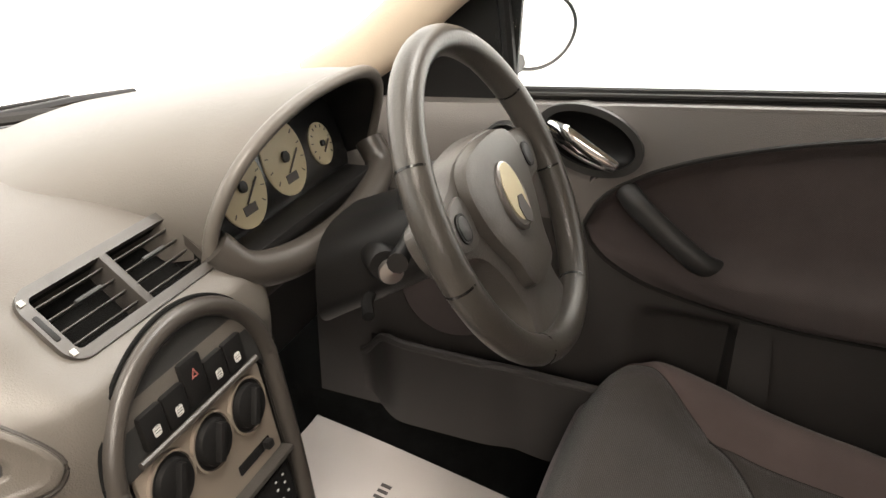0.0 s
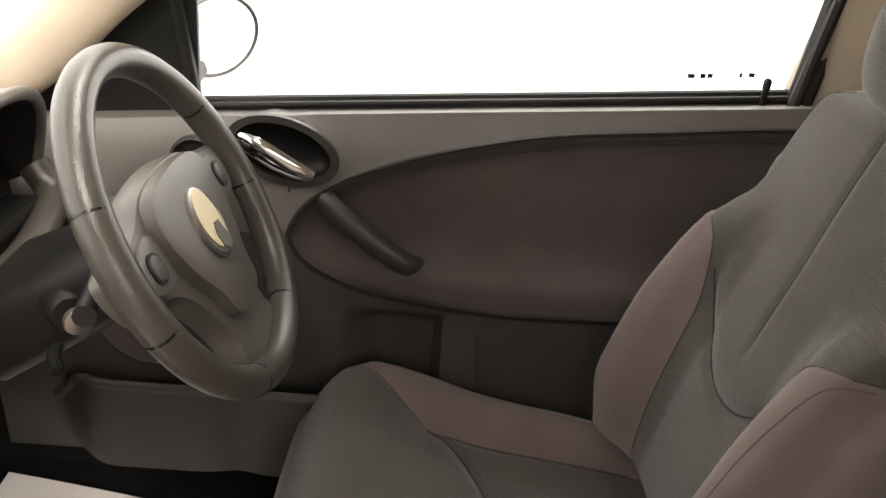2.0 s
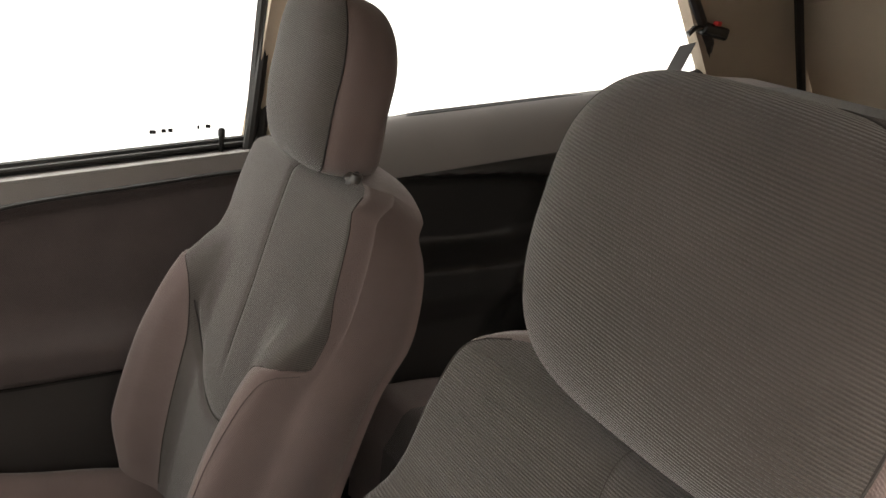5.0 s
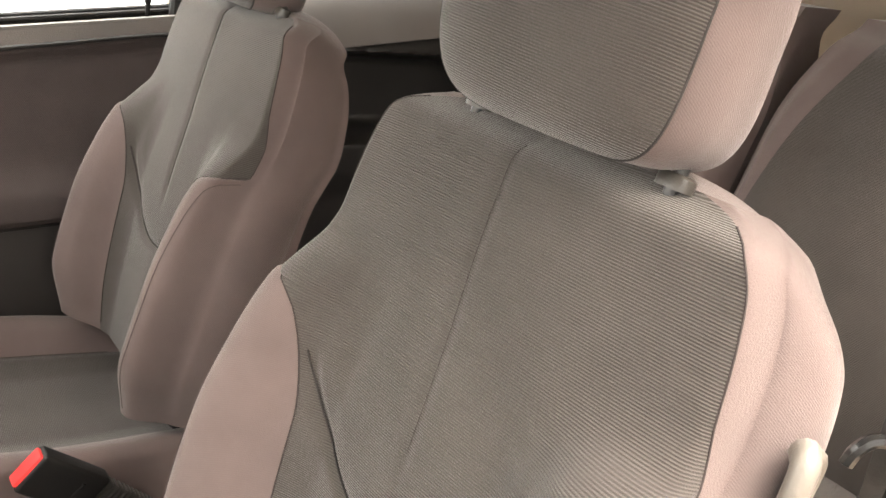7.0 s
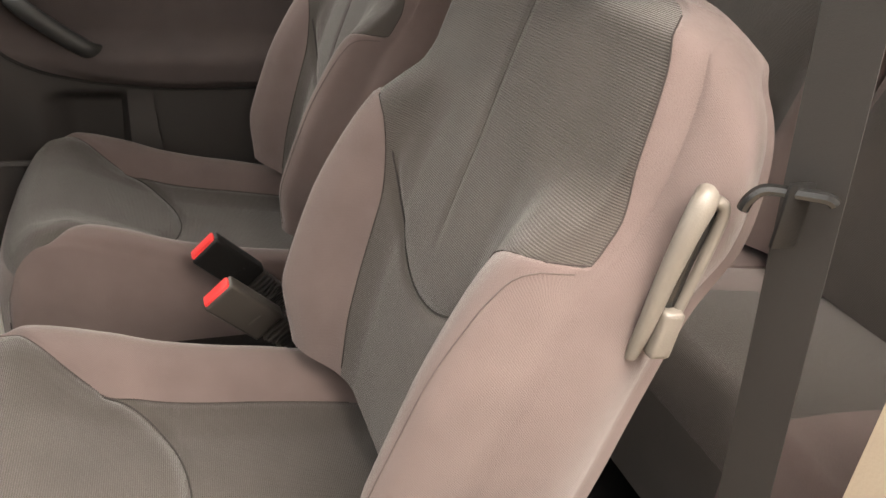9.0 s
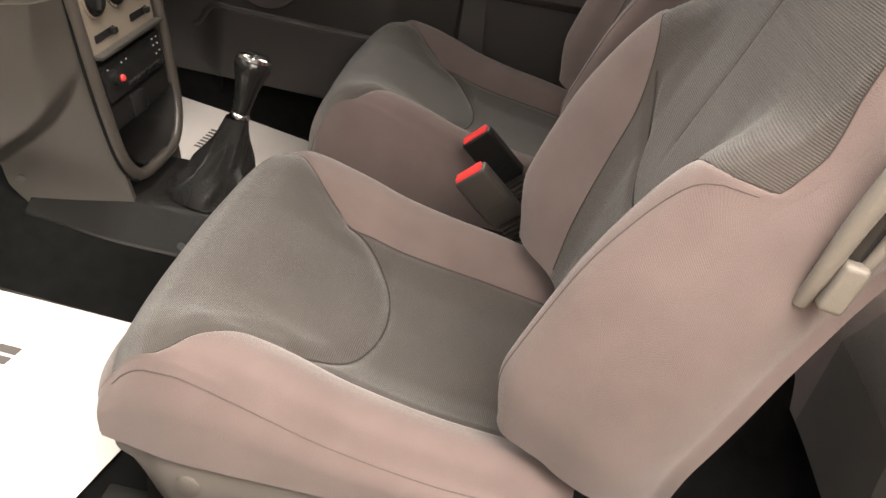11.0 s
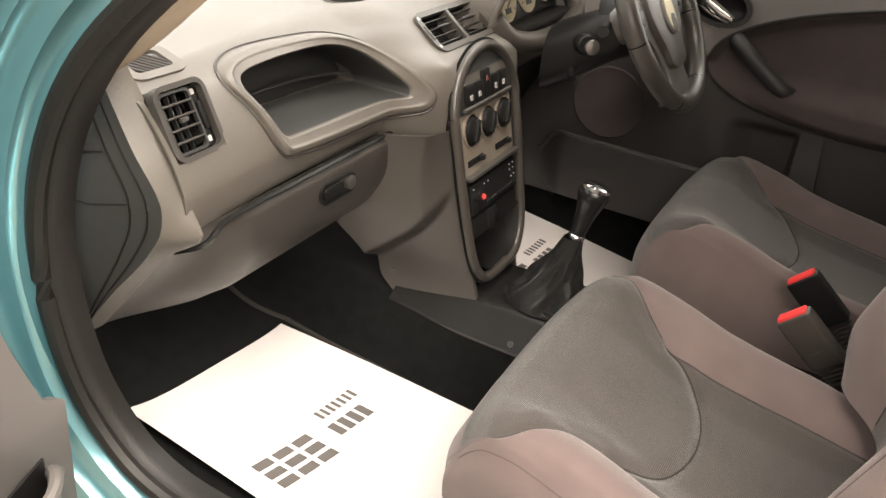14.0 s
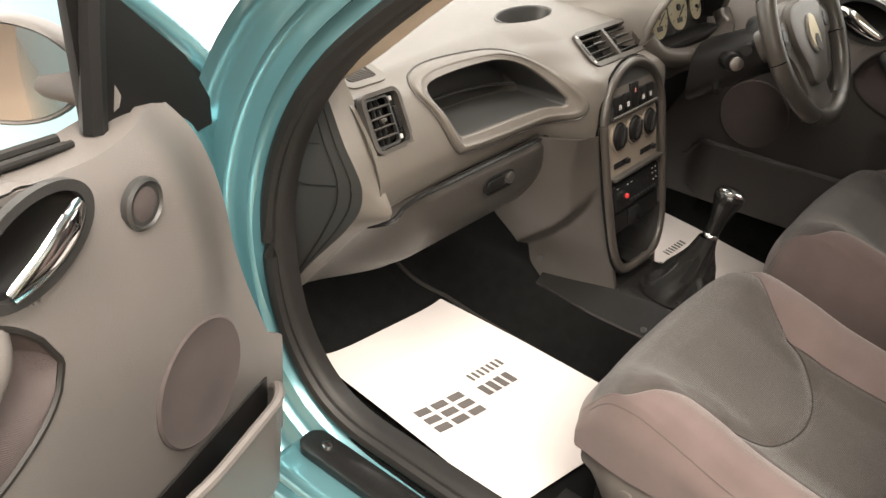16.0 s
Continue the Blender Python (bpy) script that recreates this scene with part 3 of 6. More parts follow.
def build_door(name, label, side, hinge, swing):
    """One door with all its fittings, modelled shut on the driver's side; side -1 mirrors it to the passenger's side."""
    door = thing(name, label, "car door", "front doors")
    R = Matrix.Translation(hinge) @ Matrix.Rotation(swing, 4, "Z") @ Matrix.Translation(-Vector(hinge))
    F = Matrix.Translation((2 * CX, 0, 0)) @ Matrix.Diagonal((-1, 1, 1, 1)) if side < 0 else Matrix()
    T = (Matrix.Translation((0, 0, 0.035)) if side < 0 else Matrix()) @ R @ F

    def put(nm, bm, mat, lab="", parent=None):
        bmesh.ops.transform(bm, matrix=T, verts=bm.verts)
        return part(nm, bm, mat, parent or door, lab)

    def nose(y, z):
        """Draws the front edge of the open door's trim back to its true outline."""
        if side > 0 or y < 0.40:
            return y
        edge = curve([(0.50, 0.650), (0.56, 0.650), (0.585, 0.618), (0.66, 0.608), (0.76, 0.606), (0.82, 0.602), (0.89, 0.588), (0.95, 0.562)], z)
        return 0.40 + (y - 0.40) * (edge - 0.40) / (FRONT - 0.40)

    def skin(y, z, push=0.0):
        return Vector((door_x(y, z) + push, nose(y, z), z))

    def crest(y):
        """The trim's top edge, which climbs to the sail on the open door."""
        return belt(y) + (0.0 if side > 0 else 0.026 * sstep(0.36, 0.60, y))

    ys = steps(REAR, FRONT, 150)
    yi = [y for y in steps(REAR, 0.2699, 120)]
    def row_low(y):
        return curve(LOW, y) if y < 0.27 else 0.784 + 0.0 * y
    def row_up(y):
        return curve(UP, y) if y < 0.27 else 0.784
    # the driver's side gets the darkened trim, standing in for shade low down
    put("lower_panel", sheet(lambda y, v: skin(y, 0.385 + v * (row_low(y) - 0.385)), ys, steps(0, 1, 50), 0.012, (1, 0, 0)), M_TRIM_SHADED if side > 0 else M_TRIM, "grey grained lower door panel")
    put("upper_panel", sheet(lambda y, v: skin(y, row_up(y) + v * (crest(y) - row_up(y))), ys, steps(0, 1, 46), 0.012, (1, 0, 0)), M_TRIM, "grey grained upper door panel")
    put("insert", sheet(lambda y, v: Vector((door_x(y, row_low(y) + v * (row_up(y) - row_low(y))) + 0.002, y, row_low(y) + v * (row_up(y) - row_low(y)))), yi, steps(0, 1, 46), 0.012, (1, 0, 0)), M_INSERT, "dark cloth door insert")
    loop = [(y, curve(LOW, y)) for y in steps(REAR, 0.2695, 60)] + [(y, curve(UP, y)) for y in steps(0.2695, REAR, 60)]
    put("insert_piping", tube([(door_x(y, z) + 0.0015, y, z) for y, z in loop], 0.0038, 6, up=(1, 0, 0)), M_RUBBER, "black piping round the insert")
    put("top_ledge", sheet(lambda y, u: Vector((mix0(door_x(y, crest(y)) - 0.002, 0.668, u), nose(y, crest(y)), crest(y) - 0.003 - 0.006 * u)), steps(REAR, FRONT, 40), steps(0, 1, 5), 0.006, (0, 0, -1)), M_TRIM, "grey ledge under the mirror sail")
    # window channel
    put("window_seal", join(tube([(0.628, y, belt(y) + 0.001) for y in steps(REAR, 0.42, 14)], 0.0045, 8), tube([(0.648, y, belt(y) + 0.002) for y in steps(REAR, 0.42, 14)], 0.0065, 8), tube([(0.638, y, belt(y) - 0.006) for y in steps(REAR, 0.42, 14)], 0.008, 8)), M_RUBBER, "black window scraper seal")
    put("door_shell", join(sheet(lambda y, v: Vector((0.665 + 0.07 * math.sin(math.pi * v), y, 0.36 + v * (belt(y) - 0.405))), steps(-0.45, 0.755, 20), steps(0, 1, 16), 0.012, (-1, 0, 0)),
                           sheet(lambda v, u: Vector((0.60 + 0.10 * u, 0.755 - 0.01 * u, 0.37 + v * (0.88 - 0.37))), steps(0, 1, 12), steps(0, 1, 6), 0.01, (0, -1, 0))), M_PAINT, "teal outer door skin")
    frame_path = spline([(0.655, 0.745, 0.87), (0.662, 0.66, 0.965), (0.655, 0.50, 1.085), (0.635, 0.30, 1.21), (0.585, 0.05, 1.345), (0.555, -0.2, 1.40), (0.545, -0.42, 1.405)], 8)
    put("window_frame", tube(frame_path, 0.021, 10, up=(1, 0, 0), flat=0.7), M_PAINT, "teal window frame")
    put("frame_seal", join(tube([p + (Vector((-0.012, -0.024, -0.020)) if side > 0 else Vector((0.004, -0.012, -0.012))) for p in frame_path], 0.012, 8), tube([(0.545, -0.41, 1.405), (0.60, -0.415, 1.25), (0.64, -0.412, 1.0)], 0.013, 8)), M_RUBBER, "black frame seal")
    fore = 0.0 if side > 0 else 0.045
    put("door_edge", sheet(lambda z, u: Vector((mix0(door_x(FRONT, z) + 0.010, 0.690, u), mix0(nose(FRONT, z) - 0.012, 0.752, u), z)), steps(0.40, 0.915, 30), steps(0, 1, 6), 0.006, (1, -1, 0)), M_PAINT, "teal door edge")
    # mirror sail: black triangle at the front of the window
    put("mirror_sail", prism([(0.0, 0.0), (0.285, -0.050), (0.265, -0.012), (0.05, 0.165), (0.02, 0.19), (0.0, 0.19)] if side > 0 else [(0.0, -0.05), (0.17, -0.06), (0.215, -0.060), (0.215, -0.025), (0.175, 0.040), (0.105, 0.100), (0.03, 0.165), (0.0, 0.165)], Matrix(((0, 0, 1, 0.632), (1, 0, 0, 0.405 if side > 0 else 0.45), (0, 1, 0, belt(0.41) - 0.004), (0, 0, 0, 1))), 0.012, 0.003), M_BLACK, "black triangular mirror sail")
    put("sail_rib", tube([(0.628, 0.408 + fore, belt(0.41)), (0.626, 0.425 + fore, 1.03), (0.622, 0.437 + fore, 1.10)], 0.010 if side > 0 else 0.014, 8), M_BLACK, "black quarter rib")
    # release handle
    ov = [(0.065 * math.cos(a) , 0.037 * math.sin(a)) for a in [2 * math.pi * k / 40 for k in range(40)]]
    hx = 0.550
    hm = Matrix.Translation((hx, 0.278, 0.900)) @ Matrix(((0, 0, -1, 0), (-1, 0, 0, 0), (0, 1, 0, 0), (0, 0, 0, 1))) @ Matrix.Rotation(radians(-14), 4, "Z")
    put("handle_bezel", ring([(x * 1.15, y * 1.24) for x, y in ov], [(x * 0.98, y * 0.98) for x, y in ov], hm @ Matrix.Translation((0, 0, -0.004)), 0.009, 0.003), M_COVER, "dark oval handle bezel")
    put("handle_dish", sheet(lambda u, v: hm @ Vector((0.0655 * math.cos(2 * math.pi * u) * (1 - v**2), 0.0375 * math.sin(2 * math.pi * u) * (1 - v**2), -0.030 * math.sin(1.57 * v))), steps(0, 1, 40), steps(0, 1, 10)), M_BLACK, "black moulded dish behind the handle")
    put("release_handle", tube(spline([(hx - 0.004, 0.335, 0.914), (hx - 0.012, 0.31, 0.905), (hx - 0.012, 0.275, 0.886), (hx - 0.008, 0.238, 0.870)], 6), 0.0105, 12, up=(1, 0, 0), flat=0.45, taper=lambda u: 0.55 + 0.9 * math.sin(math.pi * (0.12 + 0.8 * u))), M_CHROME, "polished chrome release handle")
    # tweeter and speaker covers
    ty, tz, tr = (0.392, 0.877, 1.0) if side > 0 else (0.420, 0.874, 0.86)
    tm = Matrix.Translation((door_x(ty, tz) - 0.005, ty, tz)) @ Matrix.Rotation(radians(-90), 4, "Y") @ Matrix.Diagonal((tr, tr, 1, 1))
    put("tweeter", turned([(0.033, -0.004), (0.033, 0.003), (0.029, 0.006), (0.027, 0.003)], tm, 36), M_BLACK if side > 0 else M_COVER, "round dark tweeter ring")
    put("tweeter_cover", turned([(0.0275, 0.001), (0.018, 0.004), (0.004, 0.005), (0.0002, 0.005)], tm, 36), M_BLACK if side > 0 else M_INSERT, "round tweeter cover")
    spz = 0.645 if side > 0 else 0.622
    sm = Matrix.Translation((door_x(0.455, spz) - 0.001, 0.455, spz)) @ Matrix.Rotation(radians(-90), 4, "Y")
    put("speaker_cover", turned([(0.083, -0.006), (0.083, 0.001), (0.080, 0.004), (0.077, 0.003), (0.04, 0.005), (0.004, 0.006)], sm, 48), M_INSERT, "round dark cloth speaker cover")
    # pull handle on the armrest
    put("pull_handle", tube(spline([(0.556, 0.222, 0.838), (0.538, 0.20, 0.822), (0.533, 0.15, 0.786), (0.533, 0.108, 0.758), (0.545, 0.085, 0.748)], 7), 0.0165, 14, up=(1, 0, 0), flat=0.8), M_COVER if side > 0 else M_TRIM, "dark grey diagonal pull handle")
    # storage bin with its lip
    def bin_wall(y, v):
        bulge = 0.008 * math.exp(-((y - 0.325) / 0.03)**2)
        tip = sstep(0.49, 0.600, y)**1.5
        return Vector((0.470 - 0.012 * v + bulge + 0.06 * tip, y, 0.42 + (0.572 - 0.42 - bulge * 0.5 - 0.07 * tip**2) * v + 0.012 * (1 - sstep(0.1, 0.2, y)) * v))
    # driver's bin and lips carry the same shade in their colour
    put("door_bin", sheet(bin_wall, steps(0.08, 0.600, 60), steps(0, 1, 10), 0.010, (1, 0, 0)), M_TRIM_SHADED if side > 0 else M_TRIM, "grey moulded door bin")
    put("bin_lip", tube([bin_wall(y, 1) + Vector((0.004, 0, 0)) for y in steps(0.08, 0.600, 50)], 0.007, 8), M_TRIM_SHADED if side > 0 else M_TRIM, "rounded bin lip")
    # black floor and back sheet put the bin's inner shade into colour
    put("bin_floor", box((0.06, 0.44, 0.02), pose(0.512, 0.31, 0.425), 0.004), M_BLACK)
    put("bin_shade", sheet(lambda y, v: Vector((0.529 - 0.004 * v, y, mix0(0.42, 0.535, v))), steps(0.10, 0.585, 12), steps(0, 1, 5), 0.003, (1, 0, 0)), M_BLACK, "black sheet for the shade inside the bin")
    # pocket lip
    put("pocket_lip", sheet(lambda y, z: Vector((0.527 + 0.004 * math.sin(30 * z), y - 0.12 * max(0.0, 0.66 - z)**1.0 * (1 if y < 0.02 else 0.3), z)), steps(0.0, 0.046, 8), steps(0.50, 0.686, 14), 0.010, (1, 0, 0)), M_TRIM_SHADED if side > 0 else M_TRIM, "moulded pocket lip")
    if side > 0:
        put("lock_pin", turned([(0.004, 0), (0.004, 0.02), (0.0055, 0.024), (0.0055, 0.034), (0.003, 0.037)], pose(0.622, -0.360, belt(-0.36) - 0.006), 12), M_BLACK, "black door lock pin")
        put("glass_etching", join(*[box((0.0006, w, 0.006), pose(0.644, y, belt(y) + 0.03), 0) for y, w in ((-0.262, 0.010), (-0.278, 0.007), (-0.288, 0.007), (-0.33, 0.004), (-0.345, 0.008))]), M_RUBBER, "faint etched security marking")
    # exterior mirror
    mm = Matrix.Translation((0.770, 0.418 + 1.6 * fore, 0.990 - 0.7 * fore)) @ Matrix.Rotation(radians(-31 if side > 0 else -24), 4, "Z") @ Matrix.Rotation(radians(-90), 4, "X") @ Matrix.Diagonal((1.15, 0.80, 1, 1))
    put("door_mirror", join(turned([(0.012, 0.075), (0.05, 0.065), (0.070, 0.035), (0.077, 0.0), (0.076, -0.010), (0.0725, -0.013), (0.070, -0.008)], mm, 40),
                            tube([(0.640, 0.440 + fore, 0.950), (0.68, 0.445 + 1.6 * fore, 0.942), (0.74, 0.44 + 1.6 * fore, 0.945)], 0.020, 10)), M_TRIM, "grey plastic exterior mirror housing")
    put("mirror_glass", turned([(0.001, -0.0095), (0.069, -0.0095), (0.0695, -0.0075)], mm, 40), M_MIRROR, "bright mirror glass")
    return door


build_door("driver_door", "closed grey trimmed driver's door with dark cloth insert", 1, (0.64, 0.76, 0), 0)
build_door("passenger_door", "wide open passenger door with grey trim and teal frame", -1, (-0.70, 0.769, 0), radians(-70))

wiper = thing("windscreen_wiper", "black wiper arm resting below the windscreen", "wiper")
part("arm", tube([(0.20, 1.22, 0.850), (0.38, 1.18, 0.846), (0.56, 1.14, 0.840), (0.66, 1.11, 0.832)], 0.011, 8, flat=0.6), M_BLACK, wiper, "black wiper arm")
part("blade", box((0.52, 0.010, 0.024), pose(0.34, 1.24, 0.838, 0, 4, -10), 0.003), M_RUBBER, wiper, "rubber wiper blade")


# ---- dashboard ----
dash = thing("dashboard", "grey moulded dashboard with open tray and glovebox", "dashboard")


def mix(a, b, t):
    return a + (b - a) * t


PASS = [(0.730, 0.745), (0.618, 0.742), (0.604, 0.755), (0.600, 0.79), (0.612, 0.83), (0.640, 0.872), (0.676, 0.900), (0.74, 0.914), (0.86, 0.914), (1.00, 0.906), (1.10, 0.888)]
MIDDLE = [(0.660, 0.708), (0.546, 0.706), (0.529, 0.745), (0.528, 0.79), (0.540, 0.838), (0.585, 0.866), (0.640, 0.902), (0.73, 0.916), (0.86, 0.913), (1.00, 0.906), (1.10, 0.888)]
DRIVER = [(0.720, 0.745), (0.610, 0.742), (0.590, 0.755), (0.588, 0.79), (0.592, 0.83), (0.620, 0.865), (0.676, 0.896), (0.74, 0.914), (0.86, 0.915), (1.00, 0.906), (1.10, 0.888)]


def dash_at(x, v):
    """Dash surface: x across, v from the lower seam (0) over the face to the screen (1)."""
    k = v * (len(PASS) - 1)
    out = []
    for c in (0, 1):
        f = [curve([(i, p[c]) for i, p in enumerate(P)], k) for P in (PASS, MIDDLE, DRIVER)]
        a = sstep(-0.195, -0.085, x)
        b = sstep(0.145, 0.215, x)
        out.append(mix(mix(f[0], f[1], a), f[2], b))
    y, z = out
    end = 1.11 - 0.95 * (x - CX)**2
    y = min(y, y + (end - 1.10) * sstep(0.62, 1.10, y))
    z += 0.004 * sstep(0.70, 0.85, y) * (1 - ((x - CX) / 0.62)**2) - 0.01 * abs((x - CX) / 0.6)**3
    return Vector((x, y, z))


# the tray's mouth: outline in x and z on the dash face
MOUTH = [(p.x, p.y) for p in spline([(-0.456, 0.878, 0), (-0.428, 0.890, 0), (-0.32, 0.892, 0), (-0.245, 0.886, 0), (-0.190, 0.862, 0), (-0.156, 0.826, 0), (-0.150, 0.808, 0), (-0.166, 0.800, 0), (-0.26, 0.803, 0), (-0.395, 0.806, 0), (-0.424, 0.812, 0), (-0.442, 0.846, 0)], 5, closed=True)]
RIM = [(p.x, p.y) for p in spline([(-0.482, 0.890, 0), (-0.440, 0.906, 0), (-0.325, 0.906, 0), (-0.235, 0.898, 0), (-0.170, 0.871, 0), (-0.130, 0.824, 0), (-0.123, 0.792, 0), (-0.150, 0.772, 0), (-0.26, 0.770, 0), (-0.400, 0.778, 0), (-0.438, 0.793, 0), (-0.463, 0.850, 0)], 5, closed=True)]
MC = (-0.300, 0.846)


def inside(x, z):
    hit, n = False, len(MOUTH)
    for i in range(n):
        (x0, z0), (x1, z1) = MOUTH[i], MOUTH[(i + 1) % n]
        if (z0 > z) != (z1 > z) and x < x0 + (z - z0) / (z1 - z0) * (x1 - x0):
            hit = not hit
    return hit


def on_face(x, z):
    """The point of the dash face at x and height z."""
    lo, hi = 0.12, 0.68
    for _ in range(24):
        mid = (lo + hi) / 2
        if dash_at(x, mid).z < z:
            lo = mid
        else:
            hi = mid
    return dash_at(x, lo)


def shrink(p, d):
    """Moves an outline point towards the mouth's middle by about d."""
    v = Vector((MC[0] - p[0], MC[1] - p[1]))
    s = Vector((v.x / 0.15, v.y / 0.045))
    s.normalize()
    return p[0] + s.x * d, p[1] + s.y * d


def tray_wall(u, v):
    """From the outer foot of the lip (0) over it and back into the tray (1)."""
    p, r = MOUTH[int(round(u)) % len(MOUTH)], RIM[int(round(u)) % len(MOUTH)]
    t = min(1.0, v / 0.42)
    q = (mix(r[0], p[0], t), mix(r[1], p[1], t)) if v < 0.42 else shrink(p, curve([(0.42, 0.0), (0.5, 0.003), (1, 0.010)], v))
    out = curve([(0, -0.005), (0.03, 0.003), (0.09, 0.0085), (0.17, 0.0095), (0.24, 0.0065), (0.34, 0.004), (0.40, 0.003), (0.43, 0.0), (0.46, -0.007), (0.5, -0.016), (1, -0.095)], v)
    base = on_face(*q)
    floor_drop = 0.0
    return Vector((q[0], base.y - out, base.z + 0.35 * out * (1 if out > 0 else 0.12) + floor_drop))


def dash_skin(x, v):
    p = dash_at(x, v)
    if -0.5 < x < -0.07 and 0.74 < p.z < 0.90 and v < 0.7 and inside(x, p.z):
        p = p + Vector((0, 0.21, 0))
    for vm, hw, hh in VENTS:
        q = vm.inverted() @ p
        if abs(q.x) < hw and abs(q.y) < hh and abs(q.z) < 0.05:
            p = vm @ Vector((q.x, q.y, -0.060))
    if ((x + 0.060) / 0.078)**2 + ((p.y - 0.745) / 0.034)**2 < 0.98 and p.z > 0.9:
        p = p - Vector((0, 0, 0.06))
    return p


VENTS = [(facing((0.027, 0.602, 0.877), (0, -0.60, 0.80), (0, 0.8, 0.6)), 0.093, 0.031), (facing((-0.561, 0.637, 0.863), (0.02, -0.90, 0.437)), 0.0375, 0.0415), (facing((-0.548, 0.712, 0.909), (0, -0.28, 0.96), (0, 1, 0)), 0.030, 0.020)]
xs = sorted(set(steps(-0.608, 0.60, 170) + steps(-0.48, -0.08, 90)))
vsd = sorted(set(steps(0, 1, 60) + steps(0.22, 0.62, 70) + steps(0.62, 0.80, 60)))
part("upper_moulding", sheet(dash_skin, xs, vsd, 0.004, (0, 0.5, -0.5)), M_DASH, dash, "pale grey grained upper moulding")
part("tray_lip", join(sheet(tray_wall, [i for i in range(len(MOUTH) + 1)], steps(0, 0.44, 34))), M_DASH, dash, "rounded grey tray lip")
part("lip_groove", tube([on_face(*r) + Vector((0, -0.0006, 0)) for r in RIM], 0.0022, 6, closed=True), M_DASH_LOW, dash)
# walls, back and ledge in dark plastic, standing in for shade in the tray
part("tray", join(sheet(tray_wall, [i for i in range(len(MOUTH) + 1)], steps(0.44, 1, 20))), M_COVER, dash, "deep open tray, darkened inside for shade")
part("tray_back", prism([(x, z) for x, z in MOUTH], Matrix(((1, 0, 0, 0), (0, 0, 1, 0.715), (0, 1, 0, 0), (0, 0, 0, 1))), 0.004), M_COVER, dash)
part("tray_ledge", tube(spline([(-0.42, 0.712, 0.826), (-0.32, 0.709, 0.828), (-0.22, 0.70, 0.824), (-0.17, 0.68, 0.820)], 8), 0.003, 8), M_COVER, dash)
def top_bowl(u, v):
    a = 2 * math.pi * u
    r = curve([(0, 1.12), (0.15, 1.06), (0.25, 1.0), (0.45, 0.92), (0.9, 0.80), (1, 0.02)], v)
    h = curve([(0, -0.004), (0.12, 0.005), (0.22, 0.004), (0.35, -0.008), (0.85, -0.045), (1, -0.048)], v)
    return Vector((-0.060 + 0.078 * r * math.cos(a), 0.745 + 0.034 * r * math.sin(a), dash_at(-0.060 + 0.078 * r * math.cos(a), 0.70 + 0.0 * v).z * 0 + 0.913 + 0.12 * 0.034 * r * math.sin(a) + h))


part("top_tray", sheet(top_bowl, steps(0, 1, 40), steps(0, 1, 24)), M_COVER, dash, "oval oddment bowl on the dash top")
CORNER = [(0.53, 0.790), (0.62, 0.713), (0.700, 0.640), (0.742, 0.588), (0.772, 0.603), (0.83, 0.634), (0.905, 0.674), (0.925, 0.690)]
COVER_EDGE = [(0.53, 0.792), (0.62, 0.722), (0.713, 0.641), (0.755, 0.616), (0.778, 0.613), (0.845, 0.652), (0.919, 0.690)]


def end_face(z, u):
    """The dash's end: a pale facet, then the dark cover running to the door seal."""
    a, b = curve(CORNER, z), curve(COVER_EDGE, z)
    if u <= 1:
        return Vector((-0.602 - 0.030 * u, mix(a - 0.003, b, u), z))
    t = u - 1
    return Vector((-0.632 - 0.043 * t, mix(b, 0.80, t), z - 0.01 * t))


part("end_facet", sheet(end_face, steps(0.53, 0.932, 30), steps(0, 1, 6), 0.004, (1, 0, 0)), M_DASH, dash, "pale grey end facet")
part("fuse_cover", sheet(end_face, steps(0.53, 0.932, 30), steps(1.0, 2, 10), 0.004, (1, 0, 0)), M_COVER, dash, "dark grey fuse cover")
OFF = Vector((-0.0006, 0, 0))
CLIP = [(0.838, 1.26), (0.834, 1.66), (0.82, 1.74), (0.79, 1.74), (0.775, 1.66), (0.772, 1.50), (0.780, 1.24)]
part("cover_groove", join(tube([end_face(z, 1.22 - 0.10 * sstep(0.72, 0.56, z)) + OFF for z in steps(0.56, 0.90, 30)], 0.0016, 6), tube([end_face(z, 1.10 - 0.06 * sstep(0.72, 0.56, z)) + OFF for z in steps(0.54, 0.91, 30)], 0.0014, 6), tube([end_face(z, u) + OFF for z, u in CLIP[:2]], 0.0010, 6), tube([end_face(z, u) + OFF for z, u in CLIP[3:]], 0.0010, 6)), M_BLACK, dash, "fine groove of the cover clip")


def glove(x, v):
    """Glovebox door: v from its upper seam down and forward to its lower edge."""
    y = curve([(0, 0.606), (0.15, 0.600), (0.4, 0.604), (0.7, 0.635), (1, 0.70)], v)
    z = curve([(0, 0.738), (0.15, 0.725), (0.4, 0.68), (0.7, 0.615), (1, 0.562)], v)
    t = sstep(-0.49, -0.606, x)
    ye = curve([(0.50, 0.80), (0.53, 0.788), (0.62, 0.711), (0.711, 0.637), (0.77, 0.603)], z - 0.03 * v)
    return Vector((x, mix(y - 0.006 * (1 - sstep(-0.20, -0.12, x)), ye, t), z - 0.03 * v * t))


